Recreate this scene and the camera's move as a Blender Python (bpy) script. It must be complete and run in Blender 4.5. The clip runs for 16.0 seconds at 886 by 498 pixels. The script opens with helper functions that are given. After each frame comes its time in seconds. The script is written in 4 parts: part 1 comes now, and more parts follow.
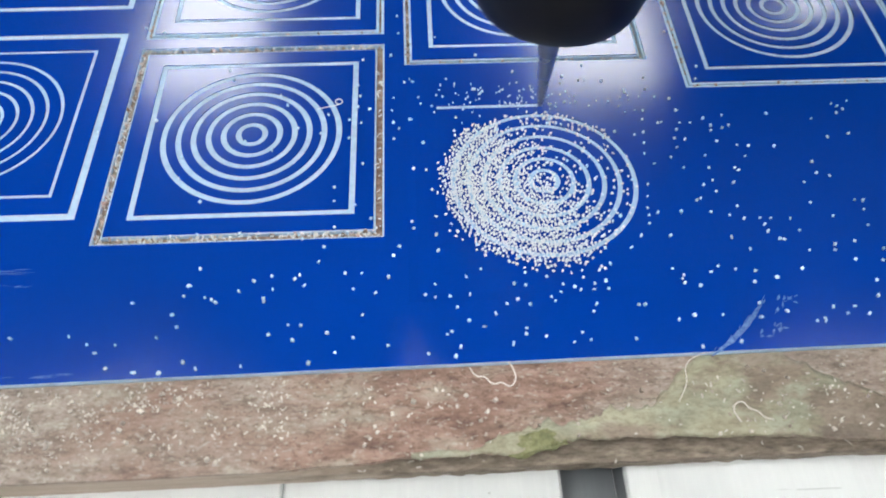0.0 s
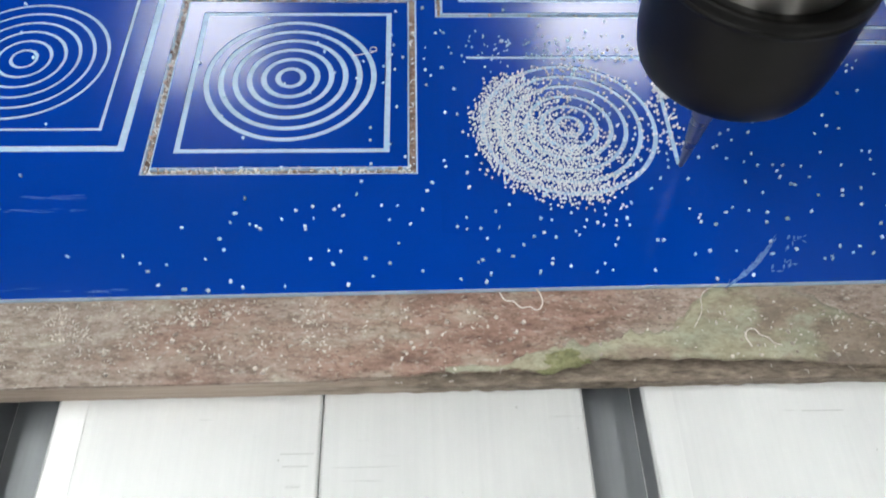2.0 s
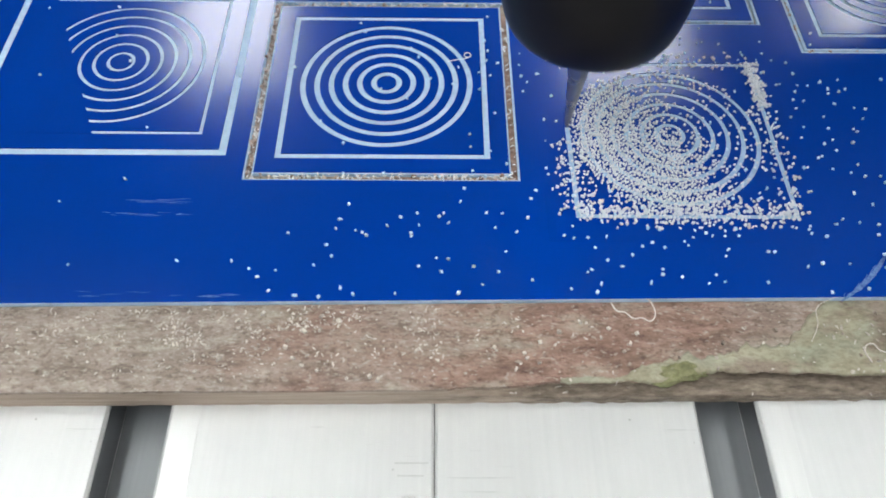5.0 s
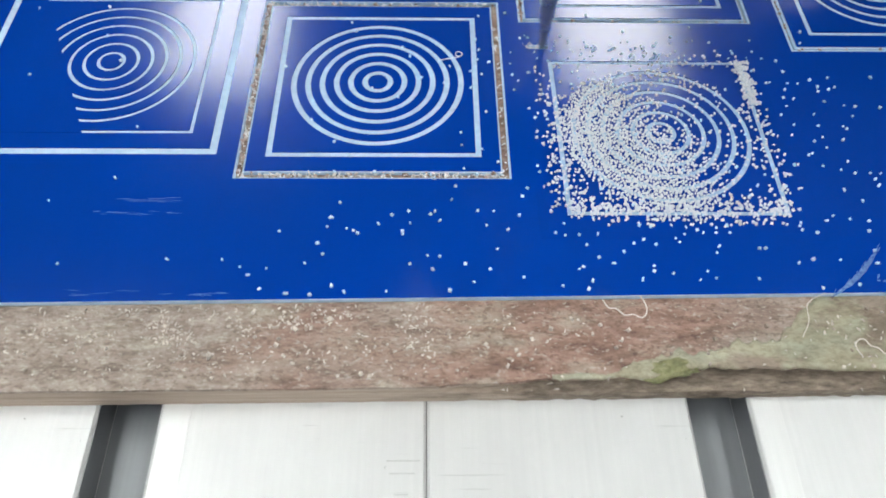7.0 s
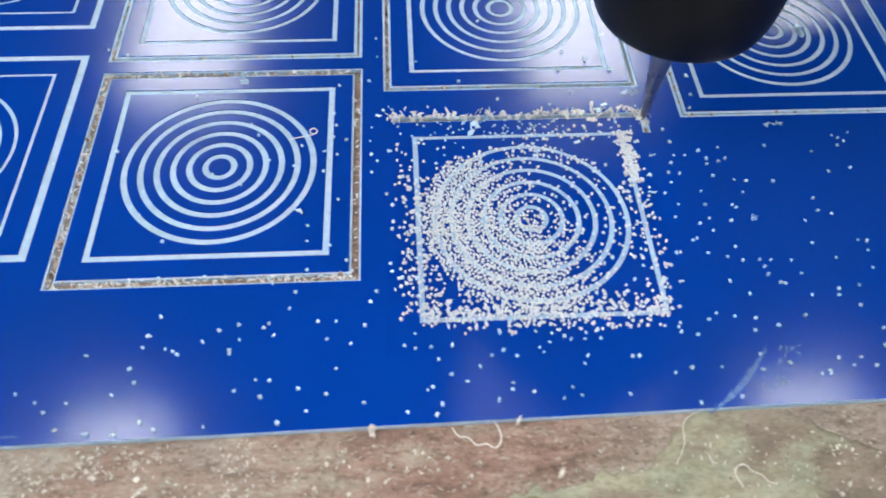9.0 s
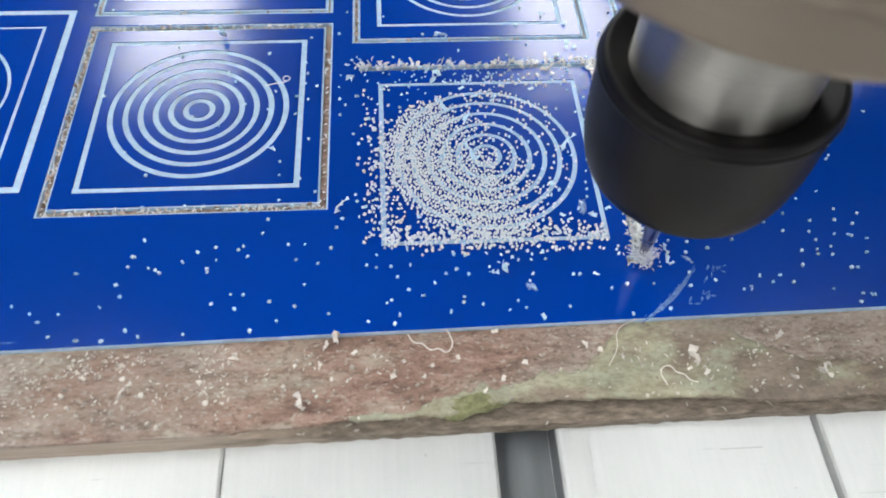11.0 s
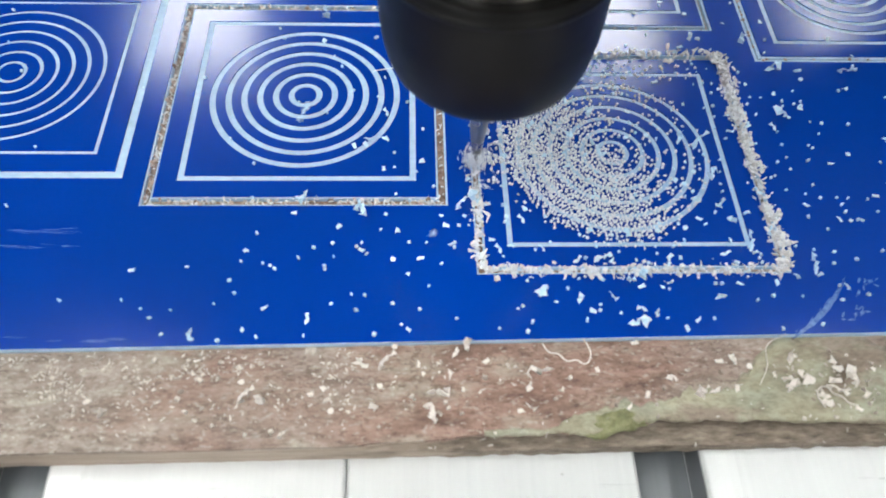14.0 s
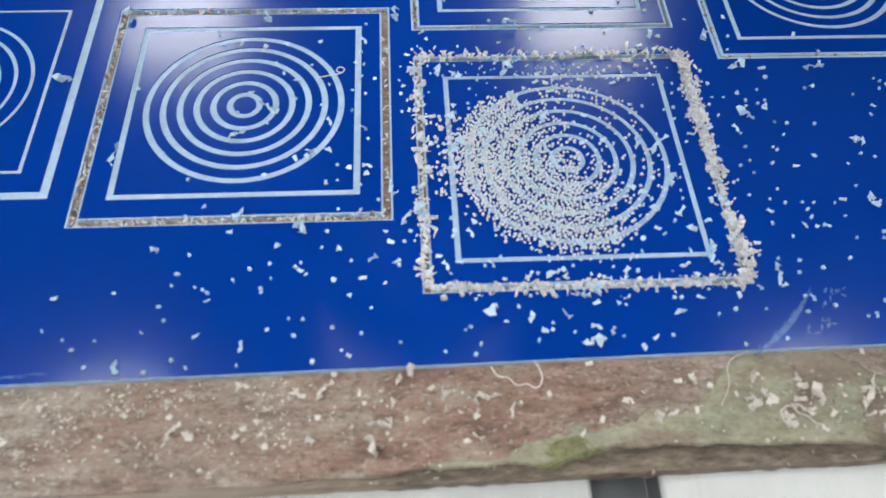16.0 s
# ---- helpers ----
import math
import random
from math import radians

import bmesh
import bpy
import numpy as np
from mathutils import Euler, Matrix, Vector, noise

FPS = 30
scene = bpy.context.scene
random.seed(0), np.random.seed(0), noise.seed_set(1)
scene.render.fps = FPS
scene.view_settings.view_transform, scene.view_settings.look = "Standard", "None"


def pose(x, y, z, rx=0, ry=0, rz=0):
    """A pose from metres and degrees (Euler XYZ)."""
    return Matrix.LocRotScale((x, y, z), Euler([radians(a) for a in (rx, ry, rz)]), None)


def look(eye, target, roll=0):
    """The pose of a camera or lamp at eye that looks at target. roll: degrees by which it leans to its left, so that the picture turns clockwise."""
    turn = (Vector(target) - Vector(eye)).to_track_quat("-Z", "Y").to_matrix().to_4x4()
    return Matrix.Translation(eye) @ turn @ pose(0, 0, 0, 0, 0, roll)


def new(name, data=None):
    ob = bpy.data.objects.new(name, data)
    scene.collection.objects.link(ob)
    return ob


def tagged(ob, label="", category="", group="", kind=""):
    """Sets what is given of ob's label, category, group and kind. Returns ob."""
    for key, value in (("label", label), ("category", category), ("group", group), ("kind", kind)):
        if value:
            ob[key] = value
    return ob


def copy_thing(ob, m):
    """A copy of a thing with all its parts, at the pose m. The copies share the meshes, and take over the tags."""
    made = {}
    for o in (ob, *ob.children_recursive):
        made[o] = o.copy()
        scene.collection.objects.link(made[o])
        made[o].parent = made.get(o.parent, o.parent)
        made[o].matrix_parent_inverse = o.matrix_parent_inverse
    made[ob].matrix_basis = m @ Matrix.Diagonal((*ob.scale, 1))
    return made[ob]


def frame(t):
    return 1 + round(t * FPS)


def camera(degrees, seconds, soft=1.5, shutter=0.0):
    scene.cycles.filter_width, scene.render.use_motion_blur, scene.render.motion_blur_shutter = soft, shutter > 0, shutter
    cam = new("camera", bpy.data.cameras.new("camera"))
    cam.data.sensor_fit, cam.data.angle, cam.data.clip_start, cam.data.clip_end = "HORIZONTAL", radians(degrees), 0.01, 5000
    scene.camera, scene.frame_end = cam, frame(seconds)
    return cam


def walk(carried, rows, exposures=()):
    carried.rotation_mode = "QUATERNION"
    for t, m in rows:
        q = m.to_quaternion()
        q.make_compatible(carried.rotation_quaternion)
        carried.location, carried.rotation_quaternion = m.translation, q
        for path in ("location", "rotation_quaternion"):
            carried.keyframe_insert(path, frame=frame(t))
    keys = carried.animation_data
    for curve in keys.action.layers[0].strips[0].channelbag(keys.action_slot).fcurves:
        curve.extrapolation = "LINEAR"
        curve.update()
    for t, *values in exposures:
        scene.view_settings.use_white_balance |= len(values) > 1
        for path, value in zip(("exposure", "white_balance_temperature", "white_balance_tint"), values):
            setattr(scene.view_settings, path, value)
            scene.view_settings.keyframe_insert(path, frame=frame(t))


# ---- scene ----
from mathutils import geometry

cam = camera(60.01, 16.0, soft=1.65, shutter=0.6)
# a close subject: the spindle hangs before the plane of focus
cam.data.dof.use_dof, cam.data.dof.focus_distance, cam.data.dof.aperture_fstop = True, 0.29, 11.5
PATH = [
    (0, (0.01466, -0.16373, 0.22026), (0.02940, 0.12468, -0.18792), 0.57),
    (0.5, (0.01161, -0.16261, 0.21338), (0.02866, 0.12282, -0.19678), 1.52),
    (1, (0.01087, -0.16389, 0.22849), (0.02166, 0.12751, -0.17768), 0.28),
    (1.5, (0.00044, -0.17727, 0.22902), (0.01650, 0.10851, -0.18095), 1.93),
    (2, (0.00109, -0.18842, 0.22232), (0.01843, 0.09365, -0.19015), 2.37),
    (2.5, (-0.00184, -0.19369, 0.21780), (0.00539, 0.08561, -0.19686), 1.21),
    (3, (-0.01788, -0.19829, 0.22309), (-0.00712, 0.07872, -0.19302), 2.52),
    (3.5, (-0.02895, -0.19089, 0.23228), (-0.02794, 0.09359, -0.17889), 0.87),
    (4, (-0.02840, -0.18873, 0.23356), (-0.02428, 0.09433, -0.17858), 1.67),
    (4.2, (-0.02784, -0.18884, 0.22982), (-0.02519, 0.09513, -0.18171), 1.14),
    (6.3, (-0.03579, -0.17672, 0.21848), (-0.02472, 0.10510, -0.19438), 2.08),
    (6.5, (-0.03227, -0.18011, 0.22118), (-0.02265, 0.10571, -0.18896), 1.74),
    (7, (-0.02937, -0.18682, 0.21938), (-0.01954, 0.09914, -0.19066), 1.64),
    (7.5, (-0.02603, -0.18121, 0.22097), (-0.01469, 0.10516, -0.18874), 1.68),
    (8, (-0.01949, -0.16731, 0.22214), (-0.00644, 0.12298, -0.18475), 1.93),
    (8.5, (-0.00347, -0.15391, 0.21751), (0.01187, 0.13560, -0.18986), 2.03),
    (8.7, (0.01085, -0.14068, 0.21397), (0.03257, 0.14856, -0.19330), 1.87),
    (10.8, (0.02705, -0.17106, 0.21993), (0.05749, 0.11076, -0.19195), 3.05),
    (11, (0.02640, -0.17405, 0.22167), (0.05649, 0.10947, -0.18908), 3.07),
    (11.5, (0.01851, -0.17967, 0.22223), (0.04805, 0.10346, -0.18882), 3.05),
    (12, (0.00626, -0.17691, 0.21837), (0.03583, 0.10285, -0.19498), 3.47),
    (12.5, (-0.00198, -0.17123, 0.21422), (0.02596, 0.10736, -0.20004), 3.50),
    (13, (-0.00526, -0.16703, 0.20909), (0.02253, 0.10733, -0.20798), 3.77),
    (13.5, (-0.01039, -0.16589, 0.21670), (0.01315, 0.11354, -0.19726), 3.67),
    (14, (-0.01097, -0.15933, 0.20846), (0.01036, 0.11861, -0.20662), 3.45),
    (14.5, (-0.00891, -0.15424, 0.20033), (0.01391, 0.11962, -0.21738), 3.55),
    (15, (-0.00598, -0.14849, 0.20069), (0.01635, 0.12516, -0.21718), 3.47),
    (15.5, (0.00656, -0.14240, 0.20117), (0.03245, 0.13120, -0.21653), 3.16),
    (16, (0.00451, -0.14583, 0.20179), (0.03107, 0.12790, -0.21577), 3.09),
]
walk(cam, [(t, look(eye, target, roll)) for t, eye, target, roll in PATH], exposures=[(0.0, 0.20), (0.5, 0.17), (1.0, 0.23), (1.5, 0.24), (2.0, 0.05), (2.5, -0.06), (3.0, -0.08), (4.0, 0.0), (6.5, 0.06), (7.0, 0.10), (7.5, -0.15), (8.0, 0.09), (8.5, 0.17), (11.0, 0.15), (12.5, 0.2), (13.5, 0.30), (14.0, 0.29), (14.5, 0.17), (15.0, 0.18), (15.5, 0.12), (16.0, -0.13)])

# ---------------------------------------------------------------- exposure, world and daylight
scene.view_settings.exposure = 0.0
world = bpy.data.worlds.new("workshop_air")
world.use_nodes = True
scene.world = world
sky = world.node_tree.nodes.new("ShaderNodeTexSky")
sky.sky_type, sky.sun_disc = "NISHITA", False
sky.sun_elevation, sky.sun_rotation = radians(50), radians(20)
world.node_tree.links.new(sky.outputs[0], world.node_tree.nodes["Background"].inputs[0])
world.node_tree.nodes["Background"].inputs[1].default_value = 0.1
SKYLIGHT = 12.0  # strength of the daylight behind the roof panels


# ---------------------------------------------------------------- materials
def material(name):
    m = bpy.data.materials.new(name)
    m.use_nodes = True
    return m, m.node_tree.nodes, m.node_tree.links, m.node_tree.nodes["Principled BSDF"]


def node(nodes, kind, **values):
    n = nodes.new("ShaderNode" + kind)
    for key, value in values.items():
        n.inputs[key].default_value = value
    return n


def coords(nodes, links, scale=(1, 1, 1), output="Object"):
    c, m = nodes.new("ShaderNodeTexCoord"), nodes.new("ShaderNodeMapping")
    m.inputs["Scale"].default_value = scale
    links.new(c.outputs[output], m.inputs["Vector"])
    return m.outputs[0]


def ramp(nodes, links, value, stops):
    r = nodes.new("ShaderNodeValToRGB")
    while len(r.color_ramp.elements) < len(stops):
        r.color_ramp.elements.new(0.5)
    for e, (at, colour) in zip(r.color_ramp.elements, stops):
        e.position, e.color = at, (*colour, 1)
    links.new(value, r.inputs[0])
    return r.outputs[0]


def noise_at(nodes, links, vector, scale, detail=4.0, rough=0.55):
    n = node(nodes, "TexNoise", Scale=scale, Detail=detail, Roughness=rough)
    links.new(vector, n.inputs["Vector"])
    return n.outputs[0]


def mixed(nodes, links, factor, a, b, mode="MIX"):
    m = nodes.new("ShaderNodeMix")
    m.data_type, m.blend_type = "RGBA", mode
    for value, socket in ((factor, m.inputs[0]), (a, m.inputs[6]), (b, m.inputs[7])):
        if isinstance(value, (int, float)):
            socket.default_value = value
        elif isinstance(value, tuple):
            socket.default_value = (*value, 1)
        else:
            links.new(value, socket)
    return m.outputs[2]


def bumped(nodes, links, bsdf, height, strength, distance):
    b = node(nodes, "Bump", Strength=strength, Distance=distance)
    links.new(height, b.inputs["Height"])
    links.new(b.outputs[0], bsdf.inputs["Normal"])


def blue_plastic():
    m, n, l, p = material("blue_plastic")
    v = coords(n, l)
    tone = noise_at(n, l, v, 9)
    l.new(ramp(n, l, tone, [(0.3, (0.0, 0.037, 0.290)), (0.7, (0.0, 0.044, 0.345))]), p.inputs["Base Color"])
    streak = noise_at(n, l, coords(n, l, (12, 160, 12)), 3, 6)
    wide = noise_at(n, l, v, 28)
    both = mixed(n, l, 0.5, streak, wide)
    l.new(ramp(n, l, both, [(0.35, (0.115, 0.115, 0.115)), (0.7, (0.17, 0.17, 0.17))]), p.inputs["Roughness"])
    p.inputs["IOR"].default_value = 1.53
    bumped(n, l, p, noise_at(n, l, v, 60, 2), 0.05, 0.0004)
    return m


def white_core():
    m, n, l, p = material("white_core_plastic")
    v = coords(n, l)
    l.new(ramp(n, l, noise_at(n, l, v, 300), [(0.3, (0.36, 0.53, 0.71)), (0.7, (0.49, 0.66, 0.83))]), p.inputs["Base Color"])
    p.inputs["Roughness"].default_value = 0.55
    bumped(n, l, p, noise_at(n, l, coords(n, l, (1, 1, 1)), 1500, 3), 0.4, 0.0002)
    return m


def chip_plastic(name, low, high):
    m, n, l, p = material(name)
    g = n.new("ShaderNodeNewGeometry")
    l.new(ramp(n, l, g.outputs["Random Per Island"], [(0.0, low), (0.6, high), (1.0, high)]), p.inputs["Base Color"])
    p.inputs["Roughness"].default_value = 0.6
    p.inputs["Subsurface Weight"].default_value = 0.0
    return m


def board_wood():
    m, n, l, p = material("worn_board_wood")
    warp = noise_at(n, l, coords(n, l, (30, 60, 60)), 1.5, 3)
    v = mixed(n, l, 0.25, coords(n, l, (42, 125, 125)), warp, "ADD")
    fibre = noise_at(n, l, v, 2.4, 8, 0.62)
    blotch = noise_at(n, l, coords(n, l, (24, 60, 60)), 1.6, 6, 0.62)
    patch = noise_at(n, l, coords(n, l, (11, 26, 26)), 1.4, 4, 0.55)
    grain = noise_at(n, l, coords(n, l, (420, 800, 800)), 1.2, 3, 0.65)
    base = ramp(n, l, fibre, [(0.28, (0.208, 0.158, 0.133)), (0.44, (0.330, 0.260, 0.220)), (0.58, (0.411, 0.336, 0.290)), (0.76, (0.530, 0.457, 0.400))])
    # a reddish stretch in the middle of the board, with ragged limits
    split = n.new("ShaderNodeSeparateXYZ")
    l.new(coords(n, l), split.inputs[0])
    add = n.new("ShaderNodeMath")
    add.operation = "MULTIPLY_ADD"
    l.new(patch, add.inputs[0])
    add.inputs[1].default_value = 0.30
    l.new(split.outputs[0], add.inputs[2])
    red = ramp(n, l, add.outputs[0], [(0.045, (0, 0, 0)), (0.115, (1, 1, 1)), (0.212, (1, 1, 1)), (0.262, (0.15, 0.15, 0.15))])
    ruddy = ramp(n, l, blotch, [(0.34, (0.79, 0.57, 0.52)), (0.50, (0.94, 0.735, 0.68)), (0.64, (1.0, 0.90, 0.835))])
    colour = mixed(n, l, red, base, mixed(n, l, 1.0, base, ruddy, "MULTIPLY"))
    # pale worn patches and dark stains
    pale = ramp(n, l, blotch, [(0.55, (0, 0, 0)), (0.68, (0.55, 0.55, 0.55))])
    colour = mixed(n, l, pale, colour, (0.43, 0.385, 0.315))
    stain = ramp(n, l, noise_at(n, l, coords(n, l, (40, 110, 110)), 1.7, 7, 0.66), [(0.34, (0.42, 0.38, 0.35)), (0.50, (1.0, 1.0, 1.0))])
    colour = mixed(n, l, 0.7, colour, stain, "MULTIPLY")
    colour = mixed(n, l, 0.42, colour, ramp(n, l, grain, [(0.34, (0.45, 0.41, 0.37)), (0.58, (1.0, 1.0, 1.0))]), "MULTIPLY")
    pits = ramp(n, l, noise_at(n, l, coords(n, l, (340, 480, 480)), 1.5, 2, 0.5), [(0.34, (0.40, 0.34, 0.30)), (0.44, (1.0, 1.0, 1.0))])
    colour = mixed(n, l, 0.55, colour, pits, "MULTIPLY")
    flecks = ramp(n, l, noise_at(n, l, coords(n, l, (300, 520, 520)), 1.7, 2, 0.5), [(0.60, (0, 0, 0)), (0.68, (0.6, 0.6, 0.6))])
    colour = mixed(n, l, flecks, colour, (0.50, 0.45, 0.39))
    dust = ramp(n, l, noise_at(n, l, coords(n, l, (190, 420, 420)), 1.5, 4, 0.7), [(0.55, (0, 0, 0)), (0.68, (0.65, 0.65, 0.65))])
    where = ramp(n, l, add.outputs[0], [(0.0, (1, 1, 1)), (0.10, (0.7, 0.7, 0.7)), (0.16, (0.05, 0.05, 0.05))])
    l.new(mixed(n, l, mixed(n, l, 1.0, dust, where, "MULTIPLY"), colour, (0.58, 0.53, 0.46)), p.inputs["Base Color"])
    p.inputs["Roughness"].default_value = 0.60
    bumped(n, l, p, mixed(n, l, 0.35, mixed(n, l, 0.5, fibre, blotch), grain), 0.8, 0.0009)
    return m


def ply_edge():
    m, n, l, p = material("board_edge_wood")
    layers = noise_at(n, l, coords(n, l, (14, 14, 420)), 2.2, 5)
    rough = noise_at(n, l, coords(n, l, (90, 300, 300)), 1.8, 6, 0.68)
    tan = ramp(n, l, layers, [(0.3, (0.36, 0.280, 0.222)), (0.55, (0.49, 0.392, 0.318)), (0.75, (0.55, 0.458, 0.376))])
    dirt_and_shade = ramp(n, l, rough, [(0.30, (0.095, 0.072, 0.054)), (0.50, (0.225, 0.178, 0.138)), (0.70, (0.38, 0.315, 0.25))])
    # the torn end is dark brown, dirt plus painted recess shade; the other end clean
    split = n.new("ShaderNodeSeparateXYZ")
    l.new(coords(n, l), split.inputs[0])
    add = n.new("ShaderNodeMath")
    add.operation = "MULTIPLY_ADD"
    l.new(noise_at(n, l, coords(n, l, (30, 120, 160)), 1.7, 6, 0.65), add.inputs[0])
    add.inputs[1].default_value = 0.16
    l.new(split.outputs[0], add.inputs[2])
    l.new(mixed(n, l, ramp(n, l, add.outputs[0], [(0.045, (0, 0, 0)), (0.095, (1, 1, 1))]), tan, dirt_and_shade), p.inputs["Base Color"])
    p.inputs["Roughness"].default_value = 0.75
    bumped(n, l, p, mixed(n, l, 0.5, layers, rough), 0.6, 0.0009)
    return m


def green_film():
    m, n, l, p = material("torn_green_glue_layer")
    a = noise_at(n, l, coords(n, l, (40, 90, 90)), 1.6, 7, 0.62)
    b = noise_at(n, l, coords(n, l, (28, 52, 52)), 1.6, 5, 0.6)
    cool = noise_at(n, l, coords(n, l, (22, 40, 40)), 1.9, 4, 0.55)
    fine = noise_at(n, l, coords(n, l, (420, 700, 700)), 1.2, 3, 0.65)
    warm = ramp(n, l, a, [(0.30, (0.29, 0.26, 0.175)), (0.50, (0.385, 0.355, 0.25)), (0.72, (0.50, 0.465, 0.345))])
    green = ramp(n, l, a, [(0.30, (0.245, 0.24, 0.17)), (0.50, (0.355, 0.35, 0.26)), (0.72, (0.465, 0.46, 0.36))])
    colour = mixed(n, l, ramp(n, l, cool, [(0.42, (0, 0, 0)), (0.56, (1, 1, 1))]), warm, green)
    brown = ramp(n, l, a, [(0.30, (0.13, 0.095, 0.07)), (0.50, (0.26, 0.20, 0.155)), (0.72, (0.37, 0.30, 0.24))])
    split = n.new("ShaderNodeSeparateXYZ")
    l.new(coords(n, l), split.inputs[0])
    add = n.new("ShaderNodeMath")
    add.operation = "MULTIPLY_ADD"
    l.new(split.outputs[0], add.inputs[0])
    add.inputs[1].default_value = 1.6
    l.new(b, add.inputs[2])
    colour = mixed(n, l, ramp(n, l, add.outputs[0], [(0.64, (0, 0, 0)), (0.75, (1, 1, 1))]), colour, brown)
    colour = mixed(n, l, 0.5, colour, ramp(n, l, fine, [(0.35, (0.45, 0.42, 0.36)), (0.56, (1.0, 1.0, 1.0))]), "MULTIPLY")
    l.new(colour, p.inputs["Base Color"])
    p.inputs["Roughness"].default_value = 0.45
    bumped(n, l, p, mixed(n, l, 0.3, a, fine), 0.6, 0.0008)
    return m


def moss_green():
    m, n, l, p = material("green_glue_lump")
    a = noise_at(n, l, coords(n, l), 260, 6, 0.7)
    l.new(ramp(n, l, a, [(0.3, (0.11, 0.115, 0.048)), (0.5, (0.225, 0.225, 0.105)), (0.7, (0.36, 0.35, 0.20))]), p.inputs["Base Color"])
    p.inputs["Roughness"].default_value = 0.55
    bumped(n, l, p, a, 0.8, 0.0008)
    return m


def aluminium(name, colour, rough, stretch, metal=1.0, relief=0.08):
    m, n, l, p = material(name)
    brushed = noise_at(n, l, coords(n, l, stretch), 2.0, 6, 0.6)
    cloud = noise_at(n, l, coords(n, l, (9, 6, 9)), 1.5, 4)
    dim = tuple(c * 0.86 for c in colour)
    l.new(mixed(n, l, 0.5, ramp(n, l, brushed, [(0.3, dim), (0.7, colour)]), ramp(n, l, cloud, [(0.35, dim), (0.65, colour)])), p.inputs["Base Color"])
    l.new(ramp(n, l, cloud, [(0.3, (rough - 0.06,) * 3), (0.7, (rough + 0.08,) * 3)]), p.inputs["Roughness"])
    p.inputs["Metallic"].default_value = metal
    bumped(n, l, p, brushed, relief, 0.0003)
    return m


def bed_metal():
    m, n, l, p = material("bed_aluminium")
    brushed = noise_at(n, l, coords(n, l, (240, 5, 5)), 2.0, 6, 0.6)
    cloud = noise_at(n, l, coords(n, l, (16, 9, 9)), 1.5, 5, 0.6)
    mark = ramp(n, l, noise_at(n, l, coords(n, l, (14, 420, 14)), 2.2, 2), [(0.70, (0, 0, 0)), (0.76, (1, 1, 1))])
    speck = ramp(n, l, noise_at(n, l, coords(n, l, (130, 130, 130)), 2.0, 3), [(0.73, (0, 0, 0)), (0.77, (1, 1, 1))])
    base = mixed(n, l, 0.5, ramp(n, l, brushed, [(0.3, (0.655, 0.655, 0.655)), (0.7, (0.735, 0.735, 0.73))]), ramp(n, l, cloud, [(0.35, (0.63, 0.63, 0.63)), (0.65, (0.76, 0.76, 0.755))]))
    base = mixed(n, l, mixed(n, l, 1.0, mark, cloud, "MULTIPLY"), base, (0.34, 0.34, 0.33))
    base = mixed(n, l, speck, base, (0.25, 0.24, 0.22))
    l.new(base, p.inputs["Base Color"])
    l.new(ramp(n, l, cloud, [(0.3, (0.38,) * 3), (0.7, (0.46,) * 3)]), p.inputs["Roughness"])
    p.inputs["Metallic"].default_value = 0.18
    bumped(n, l, p, brushed, 0.08, 0.0003)
    return m


def black_rubber():
    m, n, l, p = material("black_rubber")
    v = coords(n, l)
    l.new(ramp(n, l, noise_at(n, l, v, 30), [(0.3, (0.006, 0.0055, 0.0055)), (0.7, (0.011, 0.010, 0.0095))]), p.inputs["Base Color"])
    l.new(ramp(n, l, noise_at(n, l, v, 90), [(0.3, (0.36,) * 3), (0.7, (0.48,) * 3)]), p.inputs["Roughness"])
    p.inputs["Specular IOR Level"].default_value = 0.22
    bumped(n, l, p, noise_at(n, l, v, 900, 2), 0.1, 0.0002)
    return m


def painted(name, low, high, scale, rough=0.7):
    m, n, l, p = material(name)
    v = coords(n, l)
    l.new(ramp(n, l, noise_at(n, l, v, scale), [(0.3, low), (0.7, high)]), p.inputs["Base Color"])
    p.inputs["Roughness"].default_value = rough
    bumped(n, l, p, noise_at(n, l, v, scale * 20), 0.2, 0.002)
    return m


def turned_steel():
    m, n, l, p = material("turned_steel")
    rings = noise_at(n, l, coords(n, l, (3, 3, 700)), 2.0, 4, 0.6)
    cloud = noise_at(n, l, coords(n, l), 60, 3)
    l.new(mixed(n, l, 0.5, ramp(n, l, rings, [(0.34, (0.46, 0.43, 0.395)), (0.66, (0.60, 0.57, 0.53))]), ramp(n, l, cloud, [(0.35, (0.47, 0.45, 0.42)), (0.65, (0.62, 0.60, 0.57))])), p.inputs["Base Color"])
    p.inputs["Metallic"].default_value = 1.0
    p.inputs["Roughness"].default_value = 0.38
    p.inputs["Anisotropic"].default_value = 1.0
    p.inputs["Anisotropic Rotation"].default_value = 0.25
    way = n.new("ShaderNodeTangent")
    way.direction_type, way.axis = "RADIAL", "Z"
    l.new(way.outputs[0], p.inputs["Tangent"])
    return m


def daylight_panel():
    m, n, l, p = material("translucent_roof_panel")
    p.inputs["Base Color"].default_value = (0.8, 0.8, 0.8, 1)
    p.inputs["Emission Color"].default_value = (0.968, 1.0, 0.985, 1)
    p.inputs["Emission Strength"].default_value = SKYLIGHT
    return m


def scuffed():
    m, n, l, p = material("scuffed_blue_plastic")
    v = coords(n, l, (300, 300, 300))
    l.new(ramp(n, l, noise_at(n, l, v, 3, 5), [(0.32, (0.010, 0.070, 0.34)), (0.70, (0.20, 0.34, 0.62))]), p.inputs["Base Color"])
    p.inputs["Roughness"].default_value = 0.5
    return m


